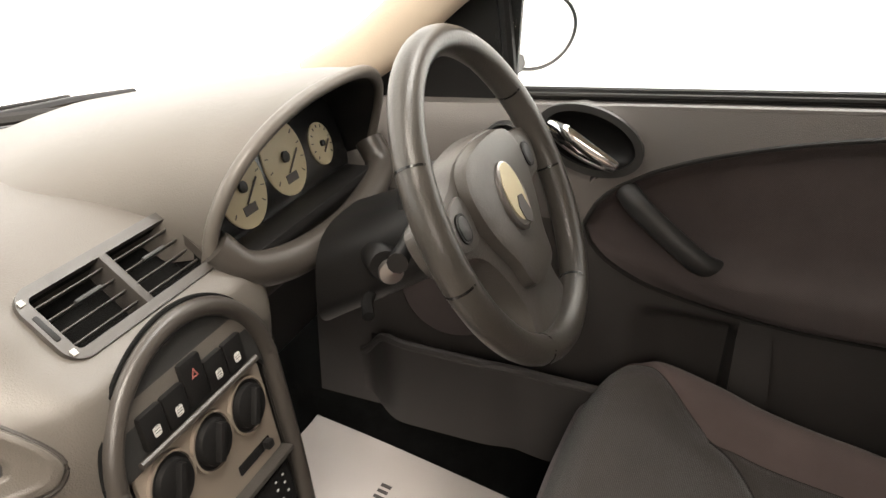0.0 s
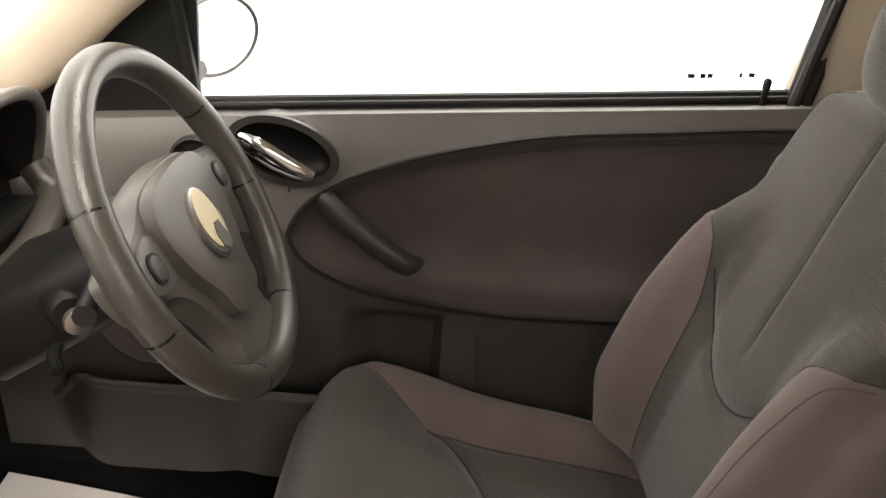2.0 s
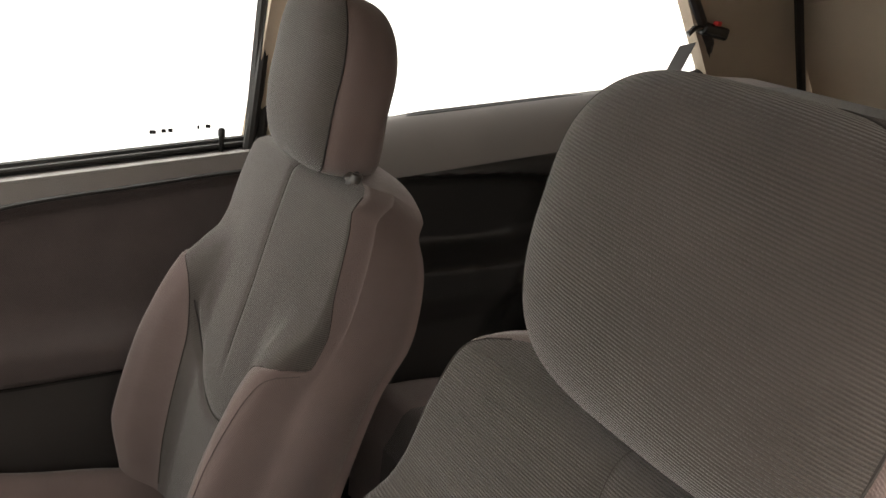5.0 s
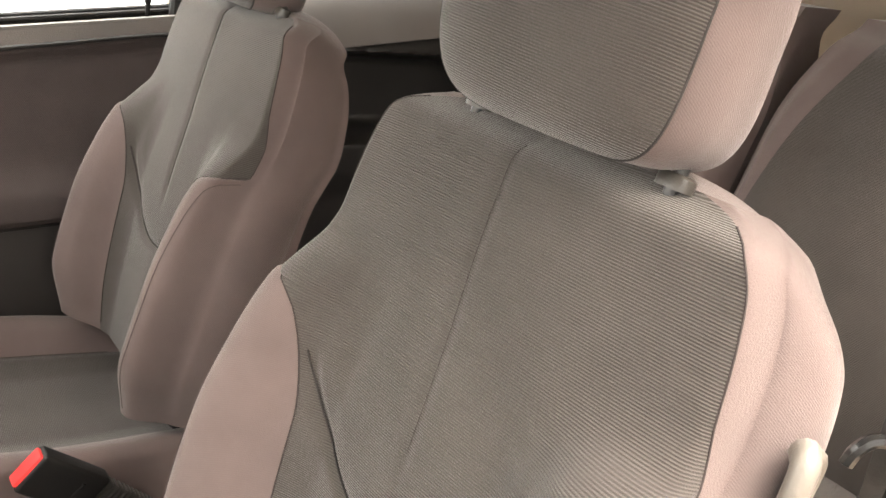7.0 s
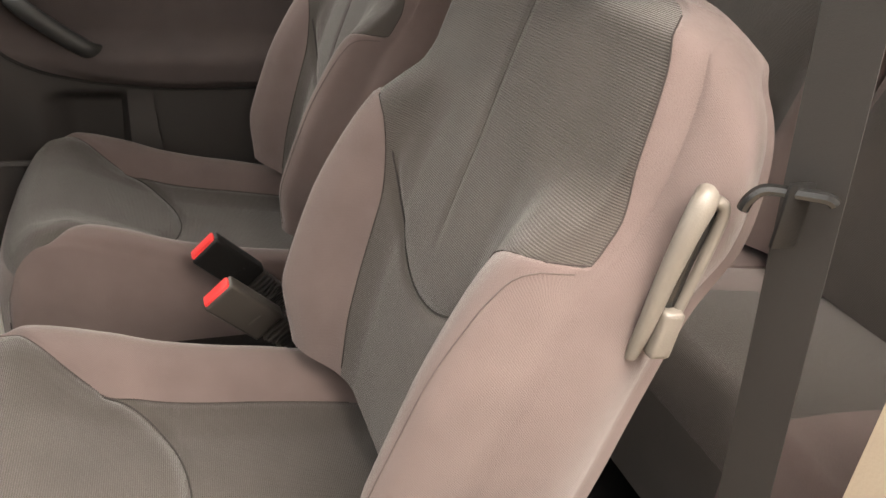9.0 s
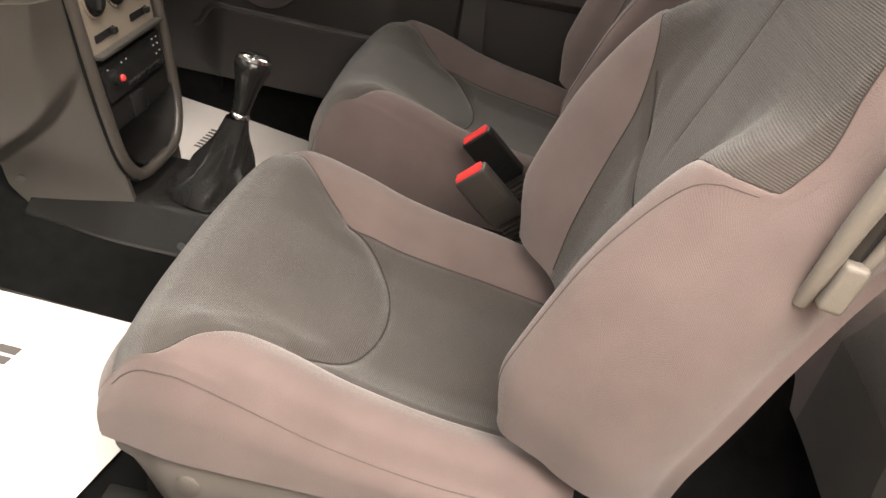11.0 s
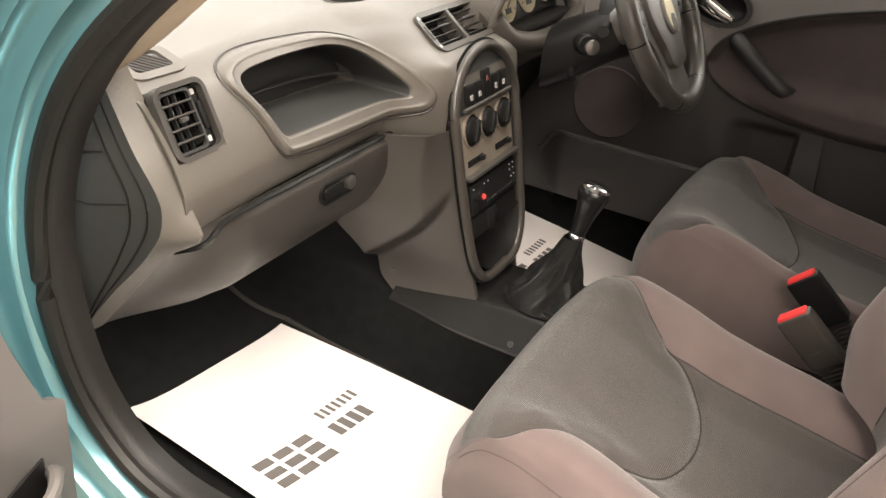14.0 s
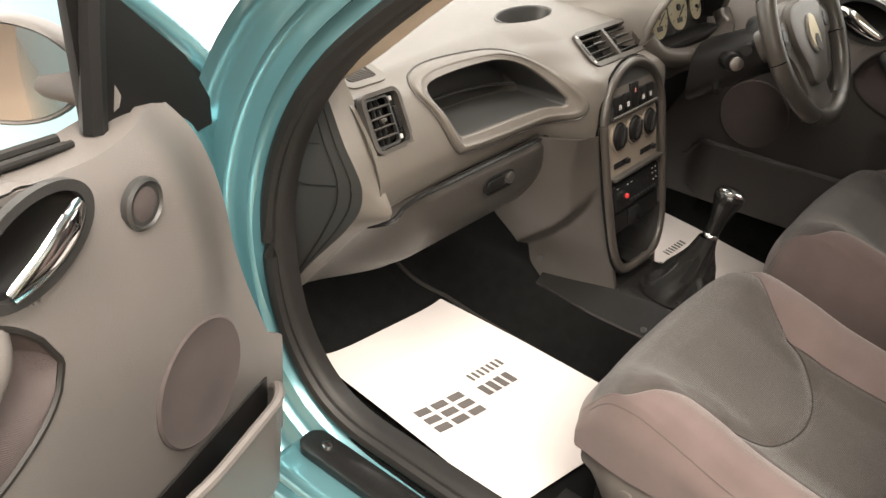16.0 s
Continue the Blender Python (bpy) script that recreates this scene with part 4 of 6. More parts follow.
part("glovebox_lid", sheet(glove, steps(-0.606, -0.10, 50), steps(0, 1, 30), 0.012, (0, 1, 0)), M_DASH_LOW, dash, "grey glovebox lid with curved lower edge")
part("glovebox_seam", tube(spline([(-0.594, 0.640, 0.700), (-0.575, 0.605, 0.715), (-0.54, 0.598, 0.738), (-0.40, 0.597, 0.742), (-0.25, 0.598, 0.742), (-0.13, 0.60, 0.738), (-0.105, 0.60, 0.715)], 6), 0.004, 6), M_GLOSS, dash, "dark seam over the glovebox")
lm = facing((-0.318, 0.594, 0.700), (0, -1, 0.05))
part("glovebox_latch", join(ring(rounded(0.088, 0.032, 0.0155), rounded(0.078, 0.024, 0.0115), lm, 0.004, 0.001), prism(rounded(0.045, 0.020, 0.006), lm @ Matrix.Translation((-0.012, 0, -0.002)), 0.008, 0.002)), M_BLACK, dash, "black glovebox latch")
part("glovebox_lock", turned([(0.011, 0), (0.011, 0.006), (0.008, 0.008), (0.001, 0.008)], lm @ Matrix.Translation((0.030, 0, 0)), 24), M_STEEL, dash, "round key lock")
part("knee_panel", sheet(lambda x, v: Vector((x, 0.605 + 0.10 * v + 0.05 * sstep(0.22, 0.15, x), 0.74 - 0.22 * v + 0.08 * sstep(0.30, 0.15, x) * v)), steps(0.15, 0.60, 20), steps(0, 1, 12), 0.012, (0, 1, 0)), M_BLACK, dash, "black lower panel over the pedals")


def vent(name, origin, normal, w, h, cols, slats, label, up=(0, 0, 1), dots=True):
    v = part(name, join(ring(rounded(w, h, 0.020, 8), rounded(w - 0.026, h - 0.020, 0.006, 8), facing(origin, normal, up) @ Matrix.Translation((0, 0, -0.002)), 0.009, 0.003)), M_BEZEL, dash, label)
    m = facing(origin, normal, up)
    # backing and throat borrow the matt black carpet to paint the duct's dark depth
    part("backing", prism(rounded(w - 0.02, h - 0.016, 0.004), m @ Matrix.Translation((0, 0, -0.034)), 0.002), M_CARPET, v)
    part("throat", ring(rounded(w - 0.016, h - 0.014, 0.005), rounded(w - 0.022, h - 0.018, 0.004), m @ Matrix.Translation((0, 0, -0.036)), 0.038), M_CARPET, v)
    cw = (w - 0.030) / cols
    for c in range(cols):
        cx = -(w - 0.030) / 2 + cw * (c + 0.5)
        for k in range(slats):
            cy = -(h - 0.022) / 2 + (h - 0.022) * (k + 0.5) / slats
            part("slat", box((cw - 0.004, 0.0018, 0.007), m @ pose(cx, cy, -0.003, 0, 0, 0), 0.0006, 1), M_DASH_LOW, v)
        part("slat_tab", box((cw * 0.36, 0.004, 0.006), m @ pose(cx + cw * 0.06, (h - 0.022) / slats * 0.5, 0.001), 0.0015), M_COVER, v)
    for c in range(1, cols):
        part("divider", box((0.010, h - 0.016, 0.030), m @ pose(-(w - 0.030) / 2 + cw * c, 0, -0.008), 0.002), M_DASH_LOW, v)
    if dots:
        for sx in (-1, 1):
            part("thumbwheel", box((0.006, h * 0.36, 0.006), m @ pose(sx * (w / 2 - 0.0065), 0, 0.005), 0.002), M_BLACK, v)
            for sy in (-1, 1):
                part("air_mark", box((0.006, 0.006, 0.0012), m @ pose(sx * (w / 2 - 0.007), sy * h * 0.36, 0.0082), 0.0015, 1), M_WHITE, v)
    return v


vent("centre_vent", (0.027, 0.602, 0.877), (0, -0.60, 0.80), 0.205, 0.080, 2, 4, "twin centre air vent with slats", (0, 0.8, 0.6))
sv = facing((-0.561, 0.637, 0.863), (0.02, -0.90, 0.437))
side_vent = part("side_vent", join(ring(rounded(0.082, 0.090, 0.016), rounded(0.069, 0.077, 0.009), sv @ Matrix.Translation((0, 0, -0.006)), 0.012, 0.003)), M_DASH_LOW, dash, "square side air vent")
part("throat", ring(rounded(0.078, 0.086, 0.011), rounded(0.069, 0.077, 0.009), sv @ Matrix.Translation((0, 0, -0.040)), 0.036), M_GLOSS, side_vent)
# carpet black again, for the dark depth behind the louvres
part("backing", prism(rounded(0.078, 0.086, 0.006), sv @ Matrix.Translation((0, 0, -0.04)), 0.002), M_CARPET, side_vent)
part("louvre_frame", ring(rounded(0.050, 0.074, 0.008), rounded(0.044, 0.067, 0.006), sv @ pose(-0.008, 0, -0.003), 0.006, 0.001), M_COVER, side_vent)
for k in range(4):
    part("slat", box((0.046, 0.0026, 0.012), sv @ pose(-0.008, -0.022 + 0.0145 * k, -0.002), 0.001, 1), M_DASH_LOW, side_vent)
for k in range(3):
    part("slat", box((0.0022, 0.068, 0.008), sv @ pose(-0.020 + 0.012 * k, 0, -0.012), 0.0008, 1), M_COVER, side_vent)
part("slat_tab", box((0.012, 0.006, 0.006), sv @ pose(-0.008, 0.002, 0.004), 0.002), M_DASH_LOW, side_vent)
part("wheel_strip", box((0.012, 0.074, 0.004), sv @ pose(0.026, 0, -0.006), 0.001, 1), M_GLOSS, side_vent)
part("thumbwheel", box((0.007, 0.034, 0.008), sv @ pose(0.026, 0, -0.002), 0.003), M_BLACK, side_vent)
for sy in (-1, 1):
    part("air_mark", box((0.006, 0.007, 0.0012), sv @ pose(0.026, sy * 0.029, -0.0036), 0.0005, 1), M_WHITE, side_vent)
dm = facing((-0.548, 0.712, 0.909), (0, -0.28, 0.96), (0, 1, 0))
demist = part("demister_vent", ring(rounded(0.085, 0.062, 0.018), rounded(0.056, 0.036, 0.006), dm, 0.005, 0.002), M_DASH, dash, "small side window demister")
part("backing", prism(rounded(0.058, 0.038, 0.006), dm @ Matrix.Translation((0, 0, -0.006)), 0.002), M_GLOSS, demist)
for k in range(7):
    part("slat", box((0.0022, 0.046, 0.004), dm @ pose(-0.024 + 0.008 * k, 0, 0.001, 0, 0, 35), 0.0006, 1), M_DASH_LOW, demist)

part("screen_edge", tube([dash_at(x, 1) + Vector((0, 0.004, 0.006)) for x in steps(-0.60, 0.59, 40)], 0.010, 8), M_RUBBER, dash, "black windscreen edge strip")
part("defrost_slot", tube([dash_at(x, 0.925) + Vector((0, 0, 0.0005)) for x in steps(-0.40, 0.34, 40)], 0.004, 6, flat=0.3), M_GLOSS, dash, "dark defroster slot")

# instrument binnacle
BX, BW = 0.315, 0.182


def arch(a, grow):
    """Outline of the hood, a from 0 (left foot) to 1 (right foot)."""
    th = math.pi * (1 - a)
    c, s = math.cos(th), math.sin(th)
    return BX + (BW + grow) * math.copysign(abs(c)**0.8, c), 0.862 + (0.132 + grow) * abs(s)**0.75


def hood(a, v):
    x, z = arch(a, curve([(0, 0.010), (0.10, 0.017), (0.5, 0.024), (1, 0.03)], v))
    x += (x - BX) / BW * 0.085 * sstep(0.05, 0.75, v) * (1 if x < BX else 0.2)
    lip = 0.528 + 0.045 * (1 - math.sin(math.pi * a))
    y = mix(lip, 0.95, v)
    return Vector((x, y, z - 0.112 * v**1.15))


part("binnacle_hood", sheet(hood, steps(0, 1, 60), steps(0, 1, 24)), M_DASH, dash, "grey instrument hood")
part("binnacle_lip", tube([hood(a, 0) + Vector((0, 0.006, -0.002)) for a in steps(0, 1, 50)], 0.008, 10, up=(0, 1, 0)), M_DASH, dash, "rolled hood edge")


def cave(a, v):
    x, z = arch(a, 0.0)
    lip = 0.535 + 0.045 * (1 - math.sin(math.pi * a))
    return Vector((BX + (x - BX) * (1 - 0.08 * v), mix(lip, 0.63, v), z - 0.02 * v))


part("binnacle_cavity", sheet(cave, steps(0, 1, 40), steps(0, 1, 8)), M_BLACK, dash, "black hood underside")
# dash plastic in truth; the darker material paints in shade below the hood
part("lower_lip", tube(spline([(BX - BW - 0.006, 0.575, 0.872), (BX - BW + 0.02, 0.550, 0.840), (BX - 0.08, 0.530, 0.826), (BX + 0.05, 0.530, 0.824), (BX + BW - 0.02, 0.55, 0.840), (BX + BW, 0.575, 0.872)], 8), 0.020, 12, up=(0, 1, 0)), M_BEZEL, dash, "rounded lower lip of the binnacle")
part("cluster_tray", box((2 * BW - 0.075, 0.13, 0.02), pose(BX, 0.615, 0.838, -4, 0, 0), 0.008), M_BLACK, dash)
cm = facing((0.31, 0.612, 0.893), (0, -0.93, 0.36))
cluster = part("instrument_panel", prism(rounded(0.315, 0.118, 0.03), cm, 0.006, 0.002), M_GLOSS, dash, "black instrument cluster")
for cx, cy, r in ((-0.084, 0.0, 0.044), (0.012, 0.004, 0.044), (0.100, -0.006, 0.026)):
    d = part("dial", turned([(r, 0), (r, 0.002), (r * 0.96, 0.0025), (0.001, 0.0025)], cm @ pose(cx, cy, 0.006) @ Matrix.Diagonal((1, 1.08, 1, 1)), 36), M_CREAM, cluster, "cream dial face")
    part("needle", box((r * 0.9, 0.003, 0.002), cm @ pose(cx + 0.3 * r, cy - 0.2 * r, 0.010, 0, 0, 215), 0.001, 1), M_INK, cluster)
    part("dial_cap", turned([(r * 0.16, 0), (r * 0.16, 0.004), (0.001, 0.005)], cm @ pose(cx, cy, 0.008), 16), M_BLACK, cluster)
    for k in range(11):
        an = radians(-40 + 26 * k)
        part("tick", box((0.006 if r > 0.03 else 0.004, 0.0012, 0.0008), cm @ pose(cx + r * 0.84 * math.cos(an), cy + r * 0.9 * math.sin(an), 0.0089, 0, 0, math.degrees(an)), 0, 1), M_INK, cluster)
    if r > 0.03:
        part("trip_display", box((r * 0.55, r * 0.24, 0.001), cm @ pose(cx, cy - r * 0.6, 0.0092), 0, 1), M_INK, cluster)

# ---- centre stack ----
SX = 0.012
stack = thing("centre_console", "black and grey centre console with heater controls and radio", "console")
sn = Vector((0, -0.97, 0.22))
ax = facing((SX, 0.512, 0.70), sn)
stack_out = [(0.118 * math.cos(a), 0.108 * math.sin(a) + 0.055) for a in [math.pi * k / 32 for k in range(33)]] + [(-0.116, -0.06), (-0.110, -0.14), (-0.104, -0.185), (-0.086, -0.225), (-0.048, -0.248), (0.048, -0.248), (0.086, -0.225), (0.104, -0.185), (0.110, -0.14), (0.116, -0.06)]
roll = spline([ax @ Vector((x * 0.975, y * 0.985, 0.006)) for x, y in stack_out], 3, closed=True)
part("bezel", tube(roll, 0.0095, 12, closed=True, up=sn), M_BEZEL, stack, "raised rounded grey brown bezel")
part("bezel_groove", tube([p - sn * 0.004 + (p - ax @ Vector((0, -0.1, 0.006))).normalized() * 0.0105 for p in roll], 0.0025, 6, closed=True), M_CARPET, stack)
part("backing", prism([(x * 0.97, max(y, -0.150) * 0.99) for x, y in stack_out], ax @ Matrix.Translation((0, 0, -0.012)), 0.010), M_BLACK, stack)
part("upper_fascia", prism([(x * 0.89, y * 0.955) for x, y in stack_out[:33]] + [(-0.10, 0.062), (0.10, 0.062)], ax, 0.006, 0.002), M_COVER, stack, "dark switch fascia")
for k, cx in enumerate((-0.066, -0.033, 0.0, 0.033, 0.066)):
    hz = k == 2
    b = part("switch", box((0.0295, 0.046 if hz else 0.034, 0.012), ax @ pose(cx * 0.92, 0.100 if hz else 0.092, 0.006), 0.0035), M_BLACK, stack, "black dashboard switch")
    if hz:
        part("icon", ring([(-0.005, -0.0045), (0.005, -0.0045), (0, 0.005)], [(-0.0028, -0.0033), (0.0028, -0.0033), (0, 0.0023)], ax @ pose(cx * 0.92, 0.108, 0.0121), 0.0006), M_DIM_RED, b)
    else:
        part("icon", join(*[box((0.0075 - 0.001 * abs(q), 0.0014, 0.0008), ax @ pose(cx * 0.92, 0.088 + 0.0026 * q, 0.0123), 0) for q in (-1, 0, 1)], ring(rounded(0.009, 0.0095, 0.002, 3), rounded(0.0075, 0.008, 0.0015, 3), ax @ pose(cx * 0.92, 0.088, 0.0121), 0.0006)), M_WHITE, b)
part("switch_rail", tube([ax @ Vector((x, 0.0705 + 0.06 * x * x, 0.011)) for x in steps(-0.088, 0.088, 12)], 0.0035, 8), M_BEZEL, stack, "rounded rail under the switches")
part("heater_fascia", prism(rounded(0.190, 0.106, 0.006), ax @ Matrix.Translation((0, 0.010, 0)), 0.005, 0.002), M_SILVER, stack, "beige silver heater panel")
for cx in (-0.060, 0.0, 0.060):
    k = part("heater_knob", join(turned([(0.027, 0), (0.0265, 0.002), (0.023, 0.002), (0.022, 0.008), (0.020, 0.009), (0.001, 0.009)], ax @ pose(cx, 0.032, 0.005), 32)), M_BLACK, stack, "round black heater knob")
    part("knob_grip", box((0.009, 0.038, 0.010), ax @ pose(cx, 0.032, 0.016, 0, 0, -25), 0.003), M_BLACK, k)
    part("knob_ring", ring([(0.030 * math.cos(a), 0.030 * math.sin(a)) for a in [2 * math.pi * j / 32 for j in range(32)]], [(0.0275 * math.cos(a), 0.0275 * math.sin(a)) for a in [2 * math.pi * j / 32 for j in range(32)]], ax @ pose(cx, 0.032, 0.005), 0.004), M_SILVER, k)
for cx in (-0.055, 0.05):
    sl = part("slider_slot", prism(rounded(0.055, 0.011, 0.002), ax @ pose(cx, -0.022, 0.0052), 0.001), M_GLOSS, stack)
    part("slider", box((0.010, 0.009, 0.010), ax @ pose(cx + 0.02, -0.022, 0.009), 0.002), M_BLACK, sl)
part("fascia_shelf", box((0.195, 0.006, 0.022), ax @ pose(0, -0.044, 0.008), 0.002), M_DASH_LOW, stack)
radio = part("radio", prism(rounded(0.182, 0.056, 0.004), ax @ Matrix.Translation((0, -0.086, 0)), 0.010, 0.003), M_GLOSS, stack, "black radio with small buttons")
part("volume_knob", turned([(0.011, 0), (0.010, 0.008), (0.001, 0.009)], ax @ pose(-0.066, -0.082, 0.010), 24), M_GLOSS, radio)
part("red_button", turned([(0.0055, 0), (0.0045, 0.004), (0.001, 0.0045)], ax @ pose(-0.062, -0.084, 0.018), 16), M_RED, radio, "red power button")
for k in range(8):
    part("radio_button", box((0.0105, 0.006, 0.004), ax @ pose(-0.028 + 0.0135 * k, -0.104, 0.010), 0.001, 1), M_BLACK, radio)
for k, (cx, cy) in enumerate(((0.062, -0.066), (0.076, -0.066), (0.062, -0.076), (0.076, -0.076), (0.078, -0.088), (0.066, -0.09), (-0.04, -0.068), (-0.025, -0.068), (-0.08, -0.066))):
    part("radio_mark", box((0.0035, 0.0022, 0.0012), ax @ pose(cx, cy, 0.0105), 0.0005, 1), M_WHITE, radio)
part("ashtray", prism(rounded(0.178, 0.038, 0.004), ax @ Matrix.Translation((0, -0.138, 0)), 0.006, 0.002), M_BLACK, stack, "black ashtray flap")
part("ashtray_grip", box((0.040, 0.034, 0.010), ax @ pose(-0.02, -0.138, 0.008), 0.004), M_GLOSS, stack)


def cubby(u, v):
    a = math.pi * (1 + u)
    return ax @ Vector((0.096 * math.cos(a) * (1 - 0.22 * v), -0.150 + 0.092 * math.sin(a) * (1 - 0.15 * v), 0.008 - 0.085 * v))


part("cubby", join(sheet(cubby, steps(0, 1, 24), steps(0, 1, 8)), prism([(0.080 * math.cos(math.pi * (1 + k / 16)), -0.150 + 0.082 * math.sin(math.pi * (1 + k / 16))) for k in range(17)], ax @ Matrix.Translation((0, 0, -0.078)), 0.003)), M_SATIN, stack, "satin black open cubby")


def side_wall(sgn):
    def f(u, v):
        z = mix(0.395, 0.745, v)
        front = ax @ Vector((sgn * mix(0.085, 0.113, sstep(0, 0.7, v)), 0, 0.004))
        y0 = 0.512 - (0.70 - z) * 0.22 - 0.0
        y1 = curve([(0.395, 0.585), (0.42, 0.62), (0.448, 0.645), (0.495, 0.650), (0.57, 0.700), (0.65, 0.725), (0.745, 0.62)], z)
        y = mix(y0, y1, u)
        zc = curve([(0.48, 0.72), (0.50, 0.67), (0.526, 0.607), (0.56, 0.562), (0.60, 0.528), (0.65, 0.492), (0.70, 0.46)], y)
        flare = 0.032 * sstep(zc - 0.012, zc + 0.014, z) * sstep(0, 0.22, u)
        return Vector((front.x + sgn * flare + sgn * 0.045 * math.sin(u * 1.5) * sstep(0.15, 0.75, v) + sgn * 0.02 * u, y, z - 0.02 * u * (1 - v)))
    return f


for sgn in (-1, 1):
    # cheeks carry their shade in a darker tone than the dash
    part("side_cheek", sheet(side_wall(sgn), steps(0, 1, 70), steps(0, 1, 170), 0.008, (-sgn, 0, 0)), M_CHEEK, stack, "console cheek, grey darkened for shade")
part("cheek_screw", turned([(0.006, 0), (0.006, 0.003), (0.001, 0.003)], facing((-0.128, 0.60, 0.465), (-1, -0.3, 0)), 16), M_COVER, stack)


def tunnel_edge(y):
    """Half width and height of the cover's lower edge, narrowing under the console."""
    t = sstep(0.44, 0.62, y)
    return mix(0.130, 0.118, t), mix(0.388, 0.394, t)


def tunnel_top(u, v):
    y = mix(0.612, -0.52, v)
    e = abs(2 * u - 1)
    w, low = tunnel_edge(y)
    x = 0.005 + math.copysign(w * e, u - 0.5)
    fall = curve([(0, 0), (0.46, 0.0), (0.54, 0.03), (0.62, 0.14), (0.70, 0.34), (0.85, 0.68), (1, 1)], e)
    return Vector((x, y, mix(0.434 + 0.006 * math.exp(-((y - 0.33) / 0.12)**2), low, fall)))


part("tunnel_cover", sheet(tunnel_top, steps(0, 1, 72), steps(0, 1, 50), 0.006, (0, 0, -1)), M_SATIN, stack, "satin black plastic tunnel cover")
part("tunnel_skirt", join(*[sheet(lambda u, v, q=q: Vector((0.005 + q * (tunnel_edge(mix(0.62, -0.40, u))[0] - 0.004 + 0.040 * v), mix(0.62, -0.40, u), tunnel_edge(mix(0.62, -0.40, u))[1] - 0.002 - 0.105 * v)), steps(0, 1, 24), steps(0, 1, 5), 0.005, (-q, 0, 0)) for q in (-1, 1)]), M_CARPET, stack)
part("tunnel_screw", turned([(0.006, 0), (0.006, 0.003), (0.001, 0.003)], facing((-0.116, 0.36, 0.397), (-1, 0, 0.8)), 12), M_COVER, stack)

# ---- gear lever ----
gear = thing("gear_lever", "black leather gear lever with chrome topped knob", "gear lever")


def boot(u, v):
    a = 2 * math.pi * u
    h = mix(0.440, 0.578, v)
    r = curve([(0, 1.0), (0.12, 0.86), (0.35, 0.62), (0.7, 0.36), (1, 0.22)], v)
    fold = 1 + 0.12 * math.sin(5 * a + 3 * v) * math.sin(math.pi * v**0.7) + 0.08 * math.sin(9 * a - 9 * v) * math.sin(math.pi * v**0.7)
    return Vector((-0.014 + 0.007 * v + 0.060 * r * fold * math.cos(a), 0.346 - 0.029 * v + 0.080 * r * fold * math.sin(a), h + 0.012 * math.sin(3 * a + 1) * sstep(0.4, 0.0, v) * (v > 0)))


part("boot", sheet(boot, steps(0, 1, 48), steps(0, 1, 20)), M_BOOT, gear, "creased black leather boot")
part("boot_frame", ring(rounded(0.125, 0.165, 0.03), rounded(0.105, 0.145, 0.025), pose(0.003, 0.335, 0.438), 0.012, 0.004), M_GLOSS, gear)
km = Matrix.Translation((-0.006, 0.314, 0.578)) @ Matrix.Rotation(radians(13), 4, "Y") @ Matrix.Rotation(radians(8), 4, "X") @ Matrix.Diagonal((1.08, 1.08, 0.86, 1))
part("collar", turned([(0.014, 0), (0.0145, 0.004), (0.013, 0.008), (0.012, 0.009)], km, 24), M_CHROME, gear, "chrome collar")
part("knob", turned([(0.012, 0.008), (0.0135, 0.03), (0.0165, 0.055), (0.022, 0.078), (0.0255, 0.092), (0.0255, 0.102), (0.022, 0.108)], km, 32), M_GLOSS, gear, "black leather knob")
part("knob_cap", turned([(0.023, 0.106), (0.0225, 0.112), (0.017, 0.1165), (0.001, 0.118)], km, 32), M_CHROME, gear, "chrome shift pattern cap")

# ---- steering wheel and column ----
WC, WT = Vector((0.293, 0.325, 0.914)), radians(30)
wheel = thing("steering_wheel", "black leather three spoke steering wheel", "steering wheel")
wm = Matrix.Translation(WC) @ Matrix.Rotation(radians(90) - WT, 4, "X")       # local z looks at the driver, local y up the wheel
RW = 0.172


def wheel_pt(a, r, h=0.0):
    return wm @ Vector((r * math.sin(a), r * math.cos(a), h))


part("rim", tube([wheel_pt(2 * math.pi * k / 96, RW) for k in range(96)], 0.0168, 16, closed=True, up=wm.to_3x3() @ Vector((0, 0, 1)), flat=1.05), M_LEATHER, wheel, "stitched black leather rim")
for deg in (-62, 62, 100, -100, 152, -152):
    a = radians(deg)
    part("stitch_band", turned([(0.0166, -0.0012), (0.0174, -0.0012), (0.0174, 0.0012), (0.0166, 0.0012)], facing(wheel_pt(a, RW), wheel_pt(a + 0.01, RW) - wheel_pt(a - 0.01, RW), wm.to_3x3() @ Vector((0, 0, 1))), 20), M_GLOSS, wheel)
BODY = [(-0.062, 0.060), (0.0, 0.066), (0.062, 0.060), (0.098, 0.044), (0.135, 0.036), (0.162, 0.030), (0.164, 0.004), (0.150, -0.022), (0.118, -0.026), (0.088, -0.044), (0.066, -0.080), (0.056, -0.118), (0.060, -0.160), (0.0, -0.168), (-0.060, -0.160), (-0.056, -0.118), (-0.066, -0.080), (-0.088, -0.044), (-0.118, -0.026), (-0.150, -0.022), (-0.164, 0.004), (-0.162, 0.030), (-0.135, 0.036), (-0.098, 0.044)]
PAD = [(-0.060, 0.056), (0.0, 0.062), (0.060, 0.056), (0.084, 0.036), (0.086, 0.006), (0.074, -0.030), (0.052, -0.066), (0.040, -0.098), (0.0, -0.106), (-0.040, -0.098), (-0.052, -0.066), (-0.074, -0.030), (-0.086, 0.006), (-0.084, 0.036)]
